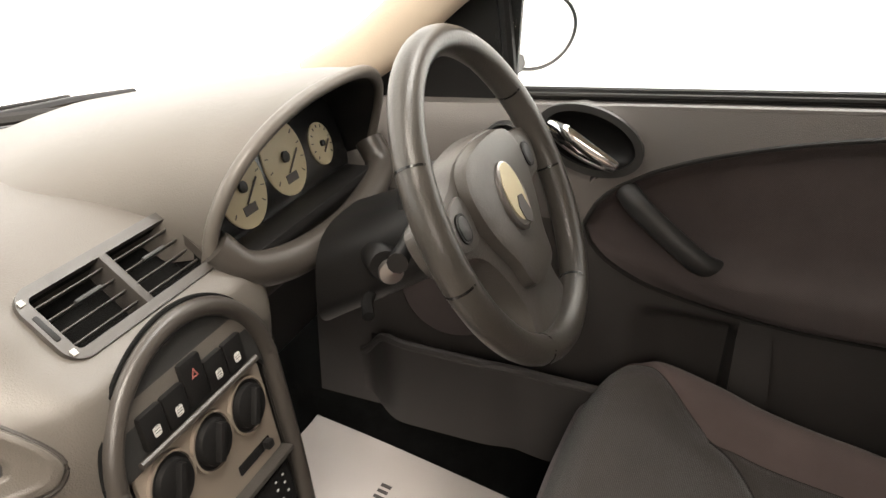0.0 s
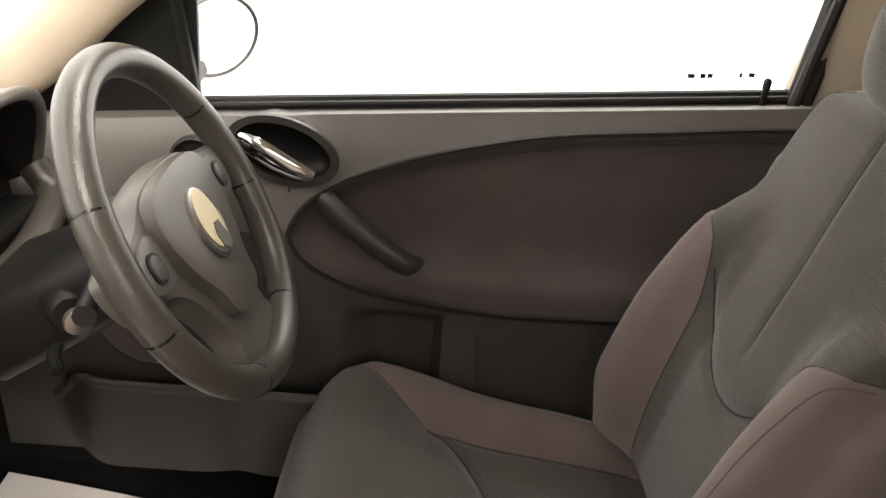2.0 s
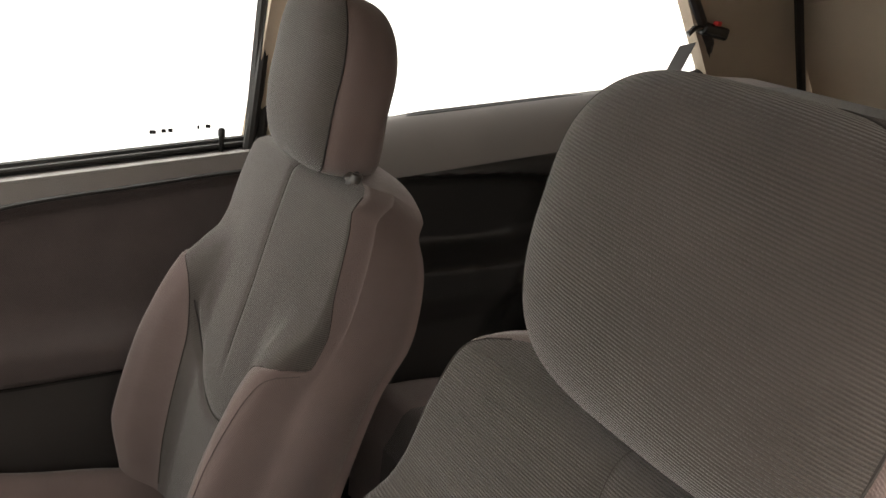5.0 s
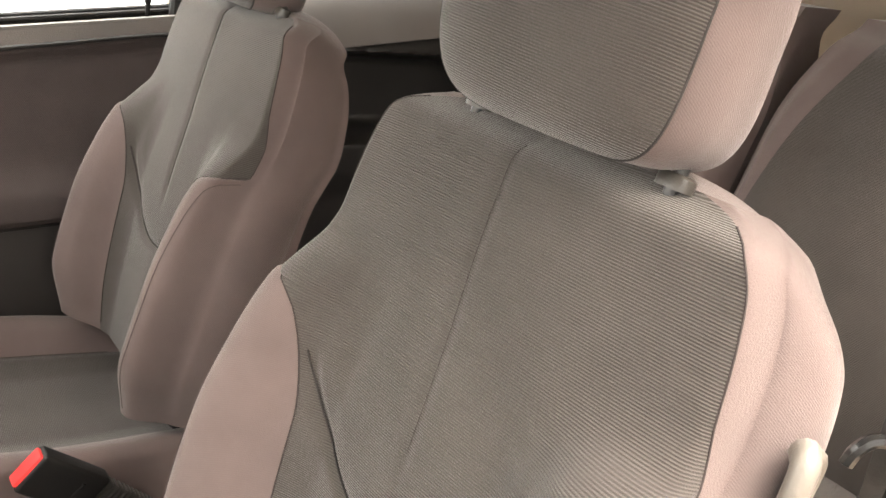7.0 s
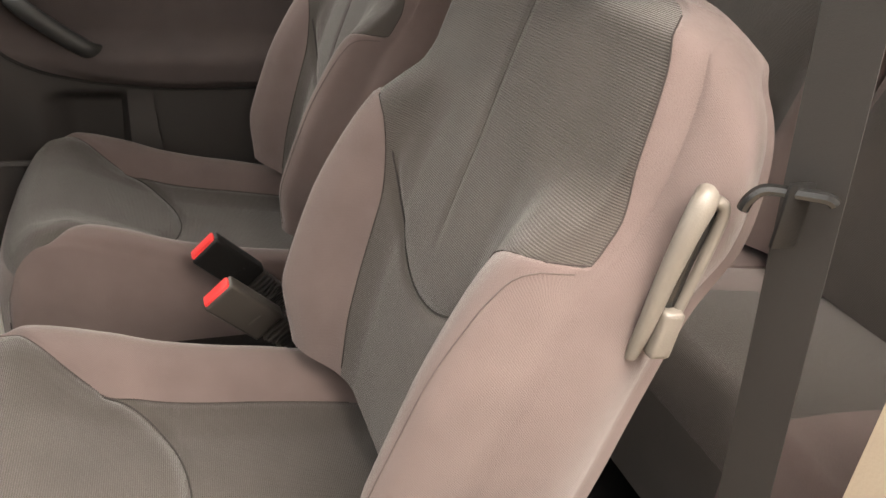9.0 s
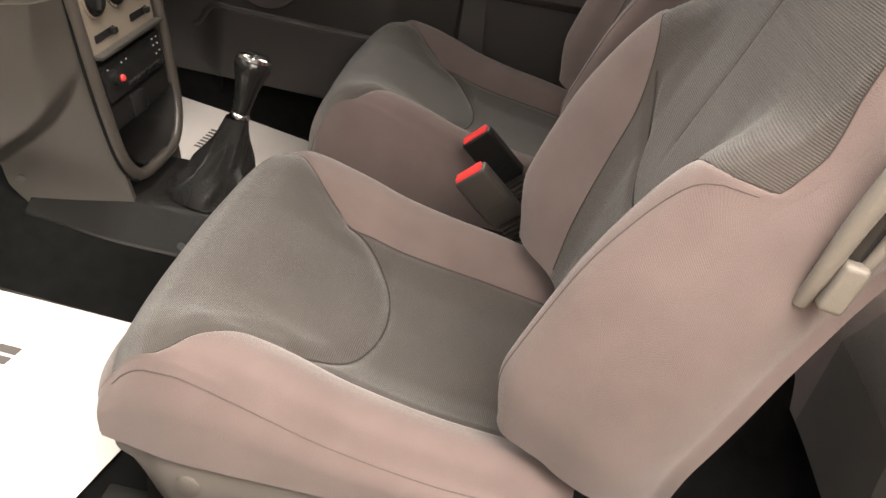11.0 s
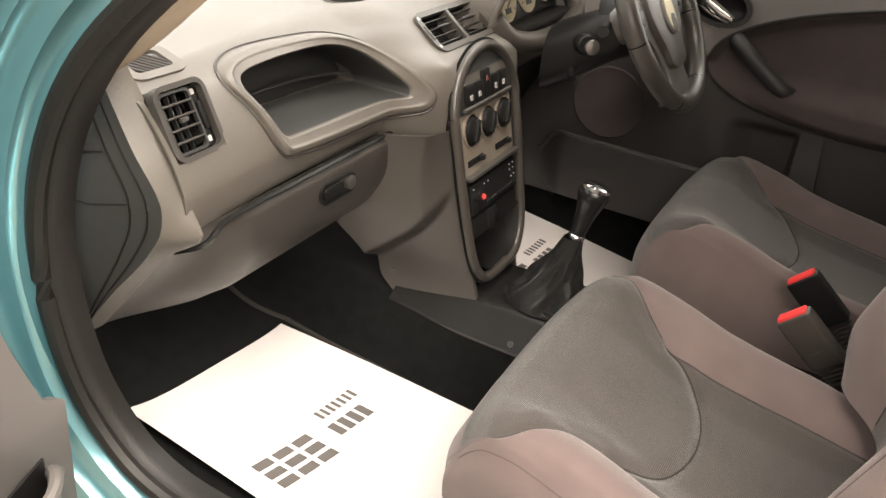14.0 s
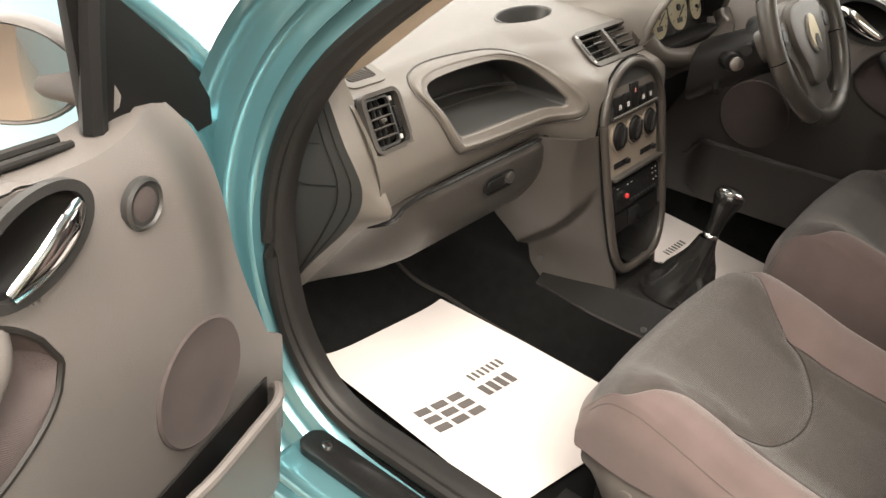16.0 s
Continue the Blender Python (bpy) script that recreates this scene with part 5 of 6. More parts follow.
part("spokes", prism([(p.x, p.y) for p in spline([(x, y, 0) for x, y in BODY], 4, closed=True)], wm @ Matrix.Translation((0, 0, -0.034)), 0.030, 0.010), M_HUB, wheel, "dark grey three spoke body")
part("airbag_cover", prism([(p.x, p.y) for p in spline([(x, y, 0) for x, y in PAD], 4, closed=True)], wm @ Matrix.Translation((0, 0, -0.020)), 0.030, 0.010), M_HUB, wheel, "dark grey airbag cover")
for sg in (-1, 1):
    sp = part("thumb_pad", prism([(p.x, p.y) for p in spline([(sg * x, y, 0) for x, y in ((0.090, 0.030), (0.118, 0.030), (0.140, 0.014), (0.138, -0.010), (0.112, -0.018), (0.090, -0.012))], 4, closed=True)], wm @ Matrix.Translation((0, 0, -0.006)), 0.006, 0.003), M_HUB, wheel, "raised thumb pad")
    part("spoke_switch", prism(rounded(0.020, 0.026, 0.0095), wm @ pose(sg * 0.116, 0.006, -0.001), 0.004, 0.0015), M_COVER, sp)
    part("switch_rim", ring(rounded(0.025, 0.031, 0.012), rounded(0.021, 0.027, 0.010), wm @ pose(sg * 0.116, 0.006, -0.001), 0.003, 0.001), M_BLACK, sp)
badge = part("badge", turned([(0.031, 0), (0.031, 0.004), (0.028, 0.006), (0.027, 0.0045), (0.001, 0.0055)], wm @ pose(0, -0.008, 0.009) @ Matrix.Diagonal((1.0, 1.26, 1, 1)), 36), M_STEEL, wheel, "oval badge with cream and dark shapes")
part("badge_field", prism([(0.020 * math.cos(a), 0.030 * math.sin(a)) for a in [2 * math.pi * k / 28 for k in range(28)]], wm @ pose(0, -0.004, 0.0142) @ Matrix.Diagonal((1.15, 1.1, 1, 1)), 0.0012), M_CREAM, badge)
part("badge_shape", prism([(-0.012, 0.002), (-0.004, 0.012), (0.008, 0.010), (0.010, -0.004), (0.014, -0.016), (0.002, -0.022), (-0.010, -0.014)], wm @ pose(0.004, -0.022, 0.0156), 0.001), M_INK, badge)

column = thing("steering_column", "black column shroud with key and stalks", "steering column")
cdir = wm.to_3x3() @ Vector((0, 0, -1))
part("shroud", sheet(lambda u, v: WC + cdir * mix(0.055, 0.215, v) + Matrix(((1, 0, 0), (0, 0, 0), (0, 0, 1))) @ Vector((math.copysign(abs(math.cos(2 * math.pi * u))**0.6, math.cos(2 * math.pi * u)) * mix(0.062, 0.075, v), 0, math.copysign(abs(math.sin(2 * math.pi * u))**0.7, math.sin(2 * math.pi * u)) * mix(0.052, 0.065, v) - 0.012)), steps(0, 1, 40), steps(0, 1, 10)), M_BLACK, column, "black moulded shroud")
part("boss", turned([(0.058, 0), (0.060, 0.02), (0.056, 0.05), (0.04, 0.055)], wm @ pose(0, 0, -0.095), 32), M_BLACK, column)
part("ignition_barrel", turned([(0.019, -0.03), (0.019, 0.0), (0.016, 0.004), (0.001, 0.004)], facing((0.212, 0.425, 0.845), (-0.8, -0.6, 0.1)), 24), M_BLACK, column)
part("ignition_key", turned([(0.004, 0.0), (0.004, 0.012), (0.013, 0.014), (0.014, 0.018), (0.013, 0.022), (0.002, 0.024)], facing((0.209, 0.420, 0.846), (-0.8, -0.6, 0.1)), 20), M_STEEL, column, "metal ignition key")
part("stalk", tube([(0.23, 0.40, 0.885), (0.17, 0.385, 0.89), (0.13, 0.375, 0.895)], 0.008, 10, taper=lambda u: 0.8 + 0.5 * u), M_BLACK, column, "black wiper stalk")
part("stalk", tube([(0.35, 0.40, 0.885), (0.41, 0.385, 0.89), (0.445, 0.375, 0.895)], 0.008, 10, taper=lambda u: 0.8 + 0.5 * u), M_BLACK, column, "black indicator stalk")
part("adjust_lever", tube([(0.24, 0.45, 0.80), (0.222, 0.45, 0.785), (0.205, 0.44, 0.780)], 0.007, 8), M_GLOSS, column)


# ---- front seats ----
def cushion_top(s, v):
    """Height of the cushion over its base: s from -1 to 1 across, v from 0 (back) to 1 (front)."""
    e = abs(s)
    base = curve([(0, 0.040), (0.3, 0.056), (0.5, 0.076), (0.63, 0.099), (0.76, 0.128), (0.85, 0.142), (0.92, 0.140), (0.97, 0.126), (1.0, 0.106)], v)
    bol = curve([(0, 0), (0.35, 0.001), (0.5, 0.009), (0.62, 0.022), (0.75, 0.046), (0.86, 0.055), (0.94, 0.048), (1.0, 0.026)], e)
    return base + bol * curve([(0, 0.8), (0.3, 0.95), (0.6, 0.92), (0.75, 0.66), (0.86, 0.34), (1, 0.10)], v)


def cushion_seam(v):
    """Where the cushion's middle meets its bolsters, as a share of the half width."""
    return curve([(0, 0.60), (0.3, 0.60), (0.5, 0.585), (0.63, 0.58), (0.72, 0.67), (0.80, 0.81), (0.86, 0.92), (0.91, 0.975), (0.95, 0.99), (2, 0.99)], v)


def build_seat(name, cx, dy, label, outer, wc, ws, hh, hw):
    """A front seat about x = cx; outer is -1 or 1, the side of the door; wc and ws are the cushion's and the back's width against the usual, hh and hw the headrest's height and half width."""
    seat = thing(name, label, "car seat", "front seats")
    Z0, YB, YF, W = 0.450, -0.235 + dy, 0.250 + dy, 0.226 * wc

    def cush(s, v):
        """Cushion skin: |s| over 1 runs down the side, v over 1 down the front."""
        ts, tv = max(0, abs(s) - 1), max(0, v - 1)
        sg = math.copysign(1, s)
        s1, v1 = max(-1, min(1, s)), min(1, v)
        e = abs(s1)
        w = W * curve([(0, 0.94), (0.3, 1.0), (0.8, 1.0), (1, 0.95)], v1)
        x = cx + s1 * w
        y = mix(YB, YF, v1) - 0.022 * sstep(0.70, 1.0, v1) * e**3
        z = Z0 + cushion_top(s1, v1)
        if ts == 0 and tv == 0:
            yy = (0.085 + dy) - y
            if yy > 0:
                q = math.hypot((s1 * w) / (0.131 * wc), yy / 0.090)
                z -= 0.005 * math.exp(-((q - 1) * 0.10 / 0.006)**2)
                z += 0.006 * (1 - sstep(0.80, 1.0, q))
            else:
                z += 0.006 * (1 - sstep(cushion_seam(v1) - 0.16, cushion_seam(v1), e))
            z -= 0.004 * math.exp(-((e - cushion_seam(v1)) * w / 0.006)**2) * (1 - sstep(0.86, 0.95, v1))
        if tv > 0:
            y += 0.024 * math.sin(math.pi / 2 * min(1, 2.2 * tv)) * (1 - 0.3 * e**4) * (1 - 0.35 * min(1, ts))
        if ts > 0:
            x += sg * 0.015 * math.sin(math.pi / 2 * min(1, 2.0 * ts)) * (1 - 0.35 * min(1, tv))
        t = ts + tv - ts * tv
        if t > 0:
            low = 0.405 if tv == 0 else 0.395
            if sg == outer:
                low = mix(low, 0.485, sstep(0.45, 1.0, e))
            z = mix(z, low, t)
        return Vector((x, y, z))

    def hem(u):
        """The lower edge of the middle's cloth, which turns a little down the front."""
        return 1.16 - 0.10 * abs(u)**3
    vs = steps(0, 1, 100) + steps(1.02, 2, 28)
    part("cushion_centre", sheet(lambda u, v: cush(u * cushion_seam(min(v, 1.0)), v if v <= 1 else mix(1.0, hem(u), v - 1)), steps(-1, 1, 100), steps(0, 1, 100) + steps(1.1, 2, 8)), M_CENTRE, seat, "grey ribbed cushion centre")
    part("cushion_front", sheet(lambda u, v: cush(u, mix(hem(u) - 0.01, 2, v)) + Vector((0, 0.0015 * sstep(0, 0.06, v), 0)), steps(-1, 1, 60), steps(0, 1, 26)), M_BOLSTER, seat, "mauve grey cushion front")
    for sg in (-1, 1):
        part("cushion_bolster", sheet(lambda u, v, sg=sg: cush(sg * (mix(cushion_seam(v), 1.0, u) if u <= 1 else u), v) + Vector((0, 0, 0.003 * math.sin(math.pi * min(1, u)))), steps(0, 1, 30) + steps(1.02, 2, 24), vs), M_BOLSTER, seat, "mauve grey cushion bolster")
        part("cushion_seam", tube([cush(sg * cushion_seam(v), v) + Vector((0, 0, 0.0004)) for v in steps(0.05, 1, 50)], 0.0008, 6), M_THREAD2, seat)
    def tongue(a):
        """The sewn U across the cushion, a from -90 to 90 degrees."""
        x, yy = 0.131 * wc * math.sin(a), 0.090 * math.cos(a)
        v = (0.085 + dy - yy - YB) / (YF - YB)
        return cush(x / (W * curve([(0, 0.94), (0.3, 1.0), (0.8, 1.0), (1, 0.95)], v)), v) + Vector((0, 0, 0.0012))
    part("tongue_seam", tube([tongue(radians(a)) for a in steps(-86, 86, 40)], 0.0011, 6), M_THREAD, seat)
    part("side_seam", tube([cush(outer * 1.10, v) + Vector((outer * 0.0005, 0, 0)) for v in steps(0.0, 1, 50)], 0.0007, 6), M_THREAD3, seat)

    # backrest: local h up the leaning back, d forward of its plane
    lean = radians(15.5)
    foot = Vector((cx, -0.212 + dy, 0.560))
    up, fwd = Vector((0, -math.sin(lean), math.cos(lean))), Vector((0, math.cos(lean), math.sin(lean)))
    H = 0.545

    def half(v):
        return ws * curve([(0, 0.208), (0.15, 0.228), (0.35, 0.234), (0.6, 0.229), (0.70, 0.226), (0.82, 0.222), (0.90, 0.214), (0.95, 0.202), (0.98, 0.186), (1, 0.160)], v)

    def back(s, v):
        e = abs(s)
        w = half(v)
        wing = curve([(0, 0.055), (0.16, 0.086), (0.35, 0.082), (0.50, 0.068), (0.60, 0.050), (0.66, 0.026), (0.71, 0.006), (0.76, 0.0), (1, 0)], v)
        d = 0.012 + wing * ws * curve([(0, 0), (0.38, 0.0), (0.55, 0.22), (0.72, 0.80), (0.85, 1.0), (0.94, 0.90), (1.0, 0.55)], e)
        d += 0.014 * math.sin(math.pi * min(1, v * 1.05)) * (1 - e * e)
        d -= 0.030 * sstep(0.93, 1.0, v) ** 2
        d -= 0.026 * sstep(0.90, 1.0, e) ** 2
        x, h = s * w, v * H
        # sewn tongue round the lower middle, and one seam down its centre
        q = math.hypot(x / (0.150 * ws), max(0, 0.64 - v) * H / 0.166)
        d -= 0.0055 * math.exp(-((q - 1) * 0.14 / 0.006)**2) * sstep(0.64, 0.54, v) * (1 - sstep(0.52, 0.62, e))
        d += 0.004 * (1 - sstep(0.80, 1.0, q)) * sstep(0.70, 0.50, v)
        if v > 0.42:
            qc = x - 0.022 * ws + 0.030 * sstep(1.0, 0.42, v)
            d -= (0.0026 if outer > 0 else 0.0016) * math.exp(-(qc / 0.006)**2) * sstep(0.42, 0.5, v)
        return foot + Vector((x, 0, 0)) + up * h + fwd * d

    def sbk(v):
        return curve([(0, 0.52), (0.2, 0.54), (0.4, 0.56), (0.50, 0.61), (0.575, 0.69), (0.605, 0.80), (0.620, 0.92), (0.634, 0.980), (0.70, 0.968), (0.78, 0.945), (0.86, 0.936), (0.93, 0.932), (0.965, 0.91), (0.99, 0.84), (1, 0.78)], v)
    vb = steps(0, 1, 130)
    part("backrest_centre", sheet(lambda u, v: back(u * sbk(v), v), steps(-1, 1, 110), vb), M_CENTRE, seat, "grey ribbed backrest centre")

    def back_tongue(a):
        """The sewn U round the lower middle of the backrest."""
        x, v = 0.150 * ws * math.sin(a), 0.64 - 0.166 / H * math.cos(a)
        return back(x / half(v), v) + fwd * 0.0012
    part("tongue_seam", tube([back_tongue(radians(a)) for a in steps(-68, 68, 40)], 0.0011, 6), M_THREAD, seat)

    def middle_seam(v):
        x = 0.022 * ws - 0.030 * sstep(1.0, 0.42, v)
        return back(x / half(v), v) + fwd * 0.0006
    part("middle_seam", tube([middle_seam(v) for v in steps(0.50, 0.97, 50)], 0.0005 if outer > 0 else 0.0003, 6), M_THREAD2, seat)

    def thick(v):
        return ws * curve([(0, 0.125), (0.2, 0.122), (0.4, 0.116), (0.6, 0.108), (0.76, 0.100), (0.88, 0.088), (0.95, 0.072), (1, 0.050)], v)

    def tuck(x, v):
        """Draws the rear edge in towards the rounded shoulder."""
        return cx + (x - cx) * (1 - 0.03 * sstep(0.66, 0.98, v))

    for sg in (-1, 1):
        def wingf(u, v, sg=sg):
            if u <= 1:
                return back(sg * mix(sbk(v), 1.0, u), v) + fwd * 0.004 * math.sin(math.pi * u) * sstep(0.72, 0.64, v)
            p = back(sg, v)
            t = u - 1
            p.x = mix(p.x, tuck(p.x, v), t)
            return p + Vector((sg * (0.016 + (0.010 if sg == outer else -0.011) * sstep(0.55, 0.72, v)) * math.sin(math.pi * min(1.0, t * 1.15))**0.8 * (1 - 0.75 * sstep(0.86, 1.0, v)), 0, 0)) - fwd * (t * thick(v)) - up * (0.012 * t * sstep(0.80, 1.0, v))
        part("backrest_bolster", sheet(wingf, steps(0, 1, 30) + steps(1.04, 2, 24), vb), M_BOLSTER, seat, "mauve grey side bolster")
        part("backrest_seam", tube([back(sg * sbk(v), v) + fwd * 0.0004 for v in steps(0.02, 0.98, 70)], 0.0008, 6), M_THREAD2, seat)
        part("gusset_seam", tube([wingf(0.72, v) + fwd * 0.0004 for v in steps(0.02, 0.62, 50)], 0.0006, 6), M_THREAD3, seat)

    def shell(s, v):
        p = back(s, v)
        q = back(math.copysign(1, s), v) - fwd * thick(v)
        return Vector((tuck(p.x, v), 0, 0)) + Vector((0, q.y, q.z)) - fwd * 0.02 * (1 - s * s) - up * (0.012 * abs(s)**3 * sstep(0.80, 1.0, v))
    part("backrest_rear", sheet(shell, steps(-1, 1, 30), vb), M_BOLSTER, seat, "mauve grey backrest rear")
    part("backrest_top", sheet(lambda s, t: back(s, 1.0).lerp(shell(s, 1.0), t) + up * 0.010 * math.sin(math.pi * t)**0.7 * (1 - abs(s)**6), steps(-1, 1, 40), steps(0, 1, 14)), M_BOLSTER, seat, "mauve grey top roll")

    # headrest on two posts
    hc = foot + up * hh + fwd * 0.014

    def head(u, v):
        a, b = 2 * math.pi * u, math.pi * (v - 0.5)
        c, s_ = math.cos(a), math.sin(a)
        t = math.sin(b)
        k = abs(math.cos(b))**(0.42 if t > 0 else 0.34)
        x = hw * math.copysign(abs(c)**0.66, c) * k * (1 - 0.20 * t * t * (t > 0))
        d = 0.45 * hw * math.copysign(abs(s_)**(0.78 if s_ > 0 else 0.68), s_) * k * (1 + 0.06 * t if s_ > 0 else 1 + 0.40 * max(0.0, -t))
        h = (0.094 if t > 0 else 0.107) * math.copysign(abs(t)**(0.74 if t > 0 else 0.66), t)
        return hc + Vector((x, 0, 0)) + up * (h - 0.10 * d * (t < 0) * abs(t)) + fwd * (d + 0.016 * t - 0.004)
    part("headrest_side", sheet(head, steps(0, 1, 96), steps(0.0, 1, 60)), M_BOLSTER, seat, "mauve grey headrest")

    def face(u, v):
        p = head(mix(0.092, 0.408, u), mix(0.015, 0.985, v))
        return p + fwd * 0.0022
    part("headrest_face", sheet(face, steps(0, 1, 60), steps(0, 1, 50), 0.004, -fwd), M_CENTRE, seat, "grey ribbed headrest face")
    for sg in (0.092, 0.408):
        part("headrest_seam", tube([head(sg, mix(0.015, 0.985, v)) + fwd * 0.0012 for v in steps(0, 1, 40)], 0.0012, 6), M_THREAD, seat)
    for px in (-0.105 * ws, 0.105 * ws):
        post = part("headrest_post", tube([foot + Vector((px, 0, 0)) + up * h - fwd * 0.014 for h in (H - 0.05, H + 0.06)], 0.006, 10), M_COVER, seat, "dark headrest post")
        part("post_guide", turned([(0.012, -0.006), (0.012, 0.003), (0.010, 0.005), (0.006, 0.005)], facing(foot + Vector((px, 0, 0)) + up * (H + 0.001) - fwd * 0.014, up, fwd) @ Matrix.Diagonal((1.25, 0.8, 1, 1)), 20), M_BEZEL, post)

    # recline and tilt lever in the outer shoulder
    sx = cx + outer * (half(0.72) + 0.022)
    def side_pt(h, d, out=0.0):
        return Vector((sx + outer * out, foot.y, foot.z)) + up * h + fwd * d
    lev = part("tilt_lever", tube(spline([side_pt(0.428, -0.030, 0.002), side_pt(0.422, -0.024, 0.008), side_pt(0.400, -0.022, 0.010), side_pt(0.36, -0.026, 0.008), side_pt(0.315, -0.034, 0.004), side_pt(0.288, -0.040, -0.002)], 6), 0.0125, 12, up=(1, 0, 0), flat=0.75, taper=lambda u: 1.0 - 0.5 * u), M_GREYSEAT, seat, "pale grey tilt lever")
    part("lever_guard", tube(spline([side_pt(0.428, -0.030, 0.004), side_pt(0.424, -0.046, 0.006), side_pt(0.39, -0.052, 0.005), side_pt(0.33, -0.056, 0.003)], 6), 0.0050, 10, up=(1, 0, 0)), M_GREYSEAT, lev)
    part("lever_slot", tube([side_pt(0.420, -0.038, 0.001), side_pt(0.37, -0.041, 0.001), side_pt(0.325, -0.047, 0.0)], 0.009, 8, flat=0.5, up=(1, 0, 0)), M_GLOSS, lev)
    part("lever_grip", box((0.014, 0.020, 0.042), Matrix.Translation(side_pt(0.318, -0.050, 0.008)) @ Matrix.Rotation(lean - 0.15, 4, "X"), 0.005, 3), M_GREYSEAT, lev)

    # plastic valance on the door side, runner below
    def valance(u, v):
        y = mix(YB - 0.03, YF - 0.015, u)
        top = mix(0.515, 0.492, u) - 0.05 * sstep(0.9, 1, u) * 0
        return Vector((cx + outer * (W + 0.004 + 0.010 * math.sin(math.pi * v) - 0.03 * sstep(0.85, 1.0, u)), y, mix(0.375 + 0.06 * sstep(0.75, 1.0, u), top, v)))
    val = part("valance", sheet(valance, steps(0, 1, 30), steps(0, 1, 12), 0.010, (-outer, 0, 0)), M_VALANCE, seat, "pale grey plastic seat valance")
    part("valance_plug", turned([(0.0125, 0), (0.0125, 0.003), (0.010, 0.004), (0.001, 0.0035)], facing((cx + outer * (W + 0.0135), 0.144 + dy, 0.455), (outer, 0, 0)), 24), M_VALANCE, val)
    for sg in (-1, 1):
        part("runner", box((0.030, 0.50, 0.030), pose(cx + sg * 0.18 * wc, 0.02 + dy, 0.315), 0.004), M_BLACK, seat)
    part("seat_base", box((0.40, 0.42, 0.09), pose(cx, 0.0 + dy, 0.37), 0.01), M_BLACK, seat)
    return seat


build_seat("passenger_seat", -0.340, 0.012, "mauve grey and ribbed grey cloth passenger seat", -1, 1.0, 1.0, 0.652, 0.140)
build_seat("driver_seat", 0.302, -0.022, "mauve grey and ribbed grey cloth driver's seat", 1, 0.95, 0.86, 0.642, 0.112)

# ---- rear seat ----
rear = thing("rear_seat", "dark grey cloth rear bench seat", "rear seat")
for x0, x1 in ((-0.62, -0.04), (-0.03, 0.55)):
    def rb(u, v, x0=x0, x1=x1):
        e = abs(2 * u - 1)
        h = 0.60 * v
        d = 0.05 * (1 - e**4) * math.sin(math.pi * min(1, 0.1 + v)) - 0.05 * sstep(0.9, 1, v) + 0.028 * sstep(0.55, 0.80, e) * (1 - sstep(0.88, 1.0, e)) * sstep(1.0, 0.6, v)
        return Vector((mix(x0, x1, u) + (0.5 - u) * 0.10 * sstep(0.6, 1, v)**2, -1.01 - 0.36 * h + d * 0.9, 0.56 + h * 1.03 + 0.2 * d))
    def side_line(v):
        return 0.15 + 0.06 * sstep(0.3, 0.9, v) - (0.08 if x0 < -0.3 else 0)
    part("backrest", sheet(lambda u, v: rb(mix(side_line(v), 1 - side_line(v), u), v), steps(0, 1, 30), steps(0, 1, 40), 0.12, (0, -1, 0)), M_CENTRE, rear, "grey rear backrest")
    for sg in (0, 1):
        part("backrest_bolster", sheet(lambda u, v, sg=sg: rb(mix(0, side_line(v), u) if sg == 0 else mix(1 - side_line(v), 1, u), v), steps(0, 1, 12), steps(0, 1, 40), 0.12, (0, -1, 0)), M_BOLSTER, rear, "mauve grey rear bolster")
    def rc(u, v, x0=x0, x1=x1):
        e = abs(2 * u - 1)
        return Vector((mix(x0, x1, u), mix(-1.06, -0.60, v), 0.535 + 0.035 * sstep(0, 0.8, v) - 0.07 * sstep(0.88, 1, v)**2 + 0.025 * (1 - e**3)))
    for ua, ub, mt, nm in ((0, 0.28, M_BOLSTER, "cushion_bolster"), (0.28, 0.80, M_CENTRE, "cushion"), (0.80, 1, M_BOLSTER, "cushion_bolster")):
        part(nm, sheet(lambda u, v, ua=ua, ub=ub: rc(mix(ua, ub, u), v), steps(0, 1, 16), steps(0, 1, 30), 0.16, (0, 0, -1)), mt, rear, "grey rear cushion" if mt is M_CENTRE else "mauve grey rear cushion bolster")


# ---- belts and buckles ----
def buckle(name, top, low, label, casing):
    b = thing(name, label, "seat belt buckle", "belt buckles")
    top, low = Vector(top), Vector(low)
    d = (top - low).normalized()
    m = facing(low.lerp(top, 0.5), d, (0, 1, 0))
    L = (top - low).length
    head = part("casing", box((0.024, 0.052, L), m, 0.005, 3), casing, b, "moulded plastic buckle casing")
    part("casing_rib", box((0.026, 0.024, 0.006), m @ pose(0, 0, -0.2 * L), 0.002), casing, head)
    part("release_button", box((0.018, 0.044, 0.008), m @ pose(0, 0, L / 2), 0.003), M_RED, b, "red release button")
    for k in range(11):
        c = low - d * (0.008 + 0.0075 * k)
        part("sleeve_rib", box((0.018 - 0.0004 * k, 0.042 - 0.0008 * k, 0.0044), facing(c, d, (0, 1, 0)), 0.002), M_CHEEK, b)
    part("stem", box((0.006, 0.022, 0.15), facing(low - d * 0.09, d, (0, 1, 0)), 0.001), M_STEEL, b, "steel buckle stem")
    return b


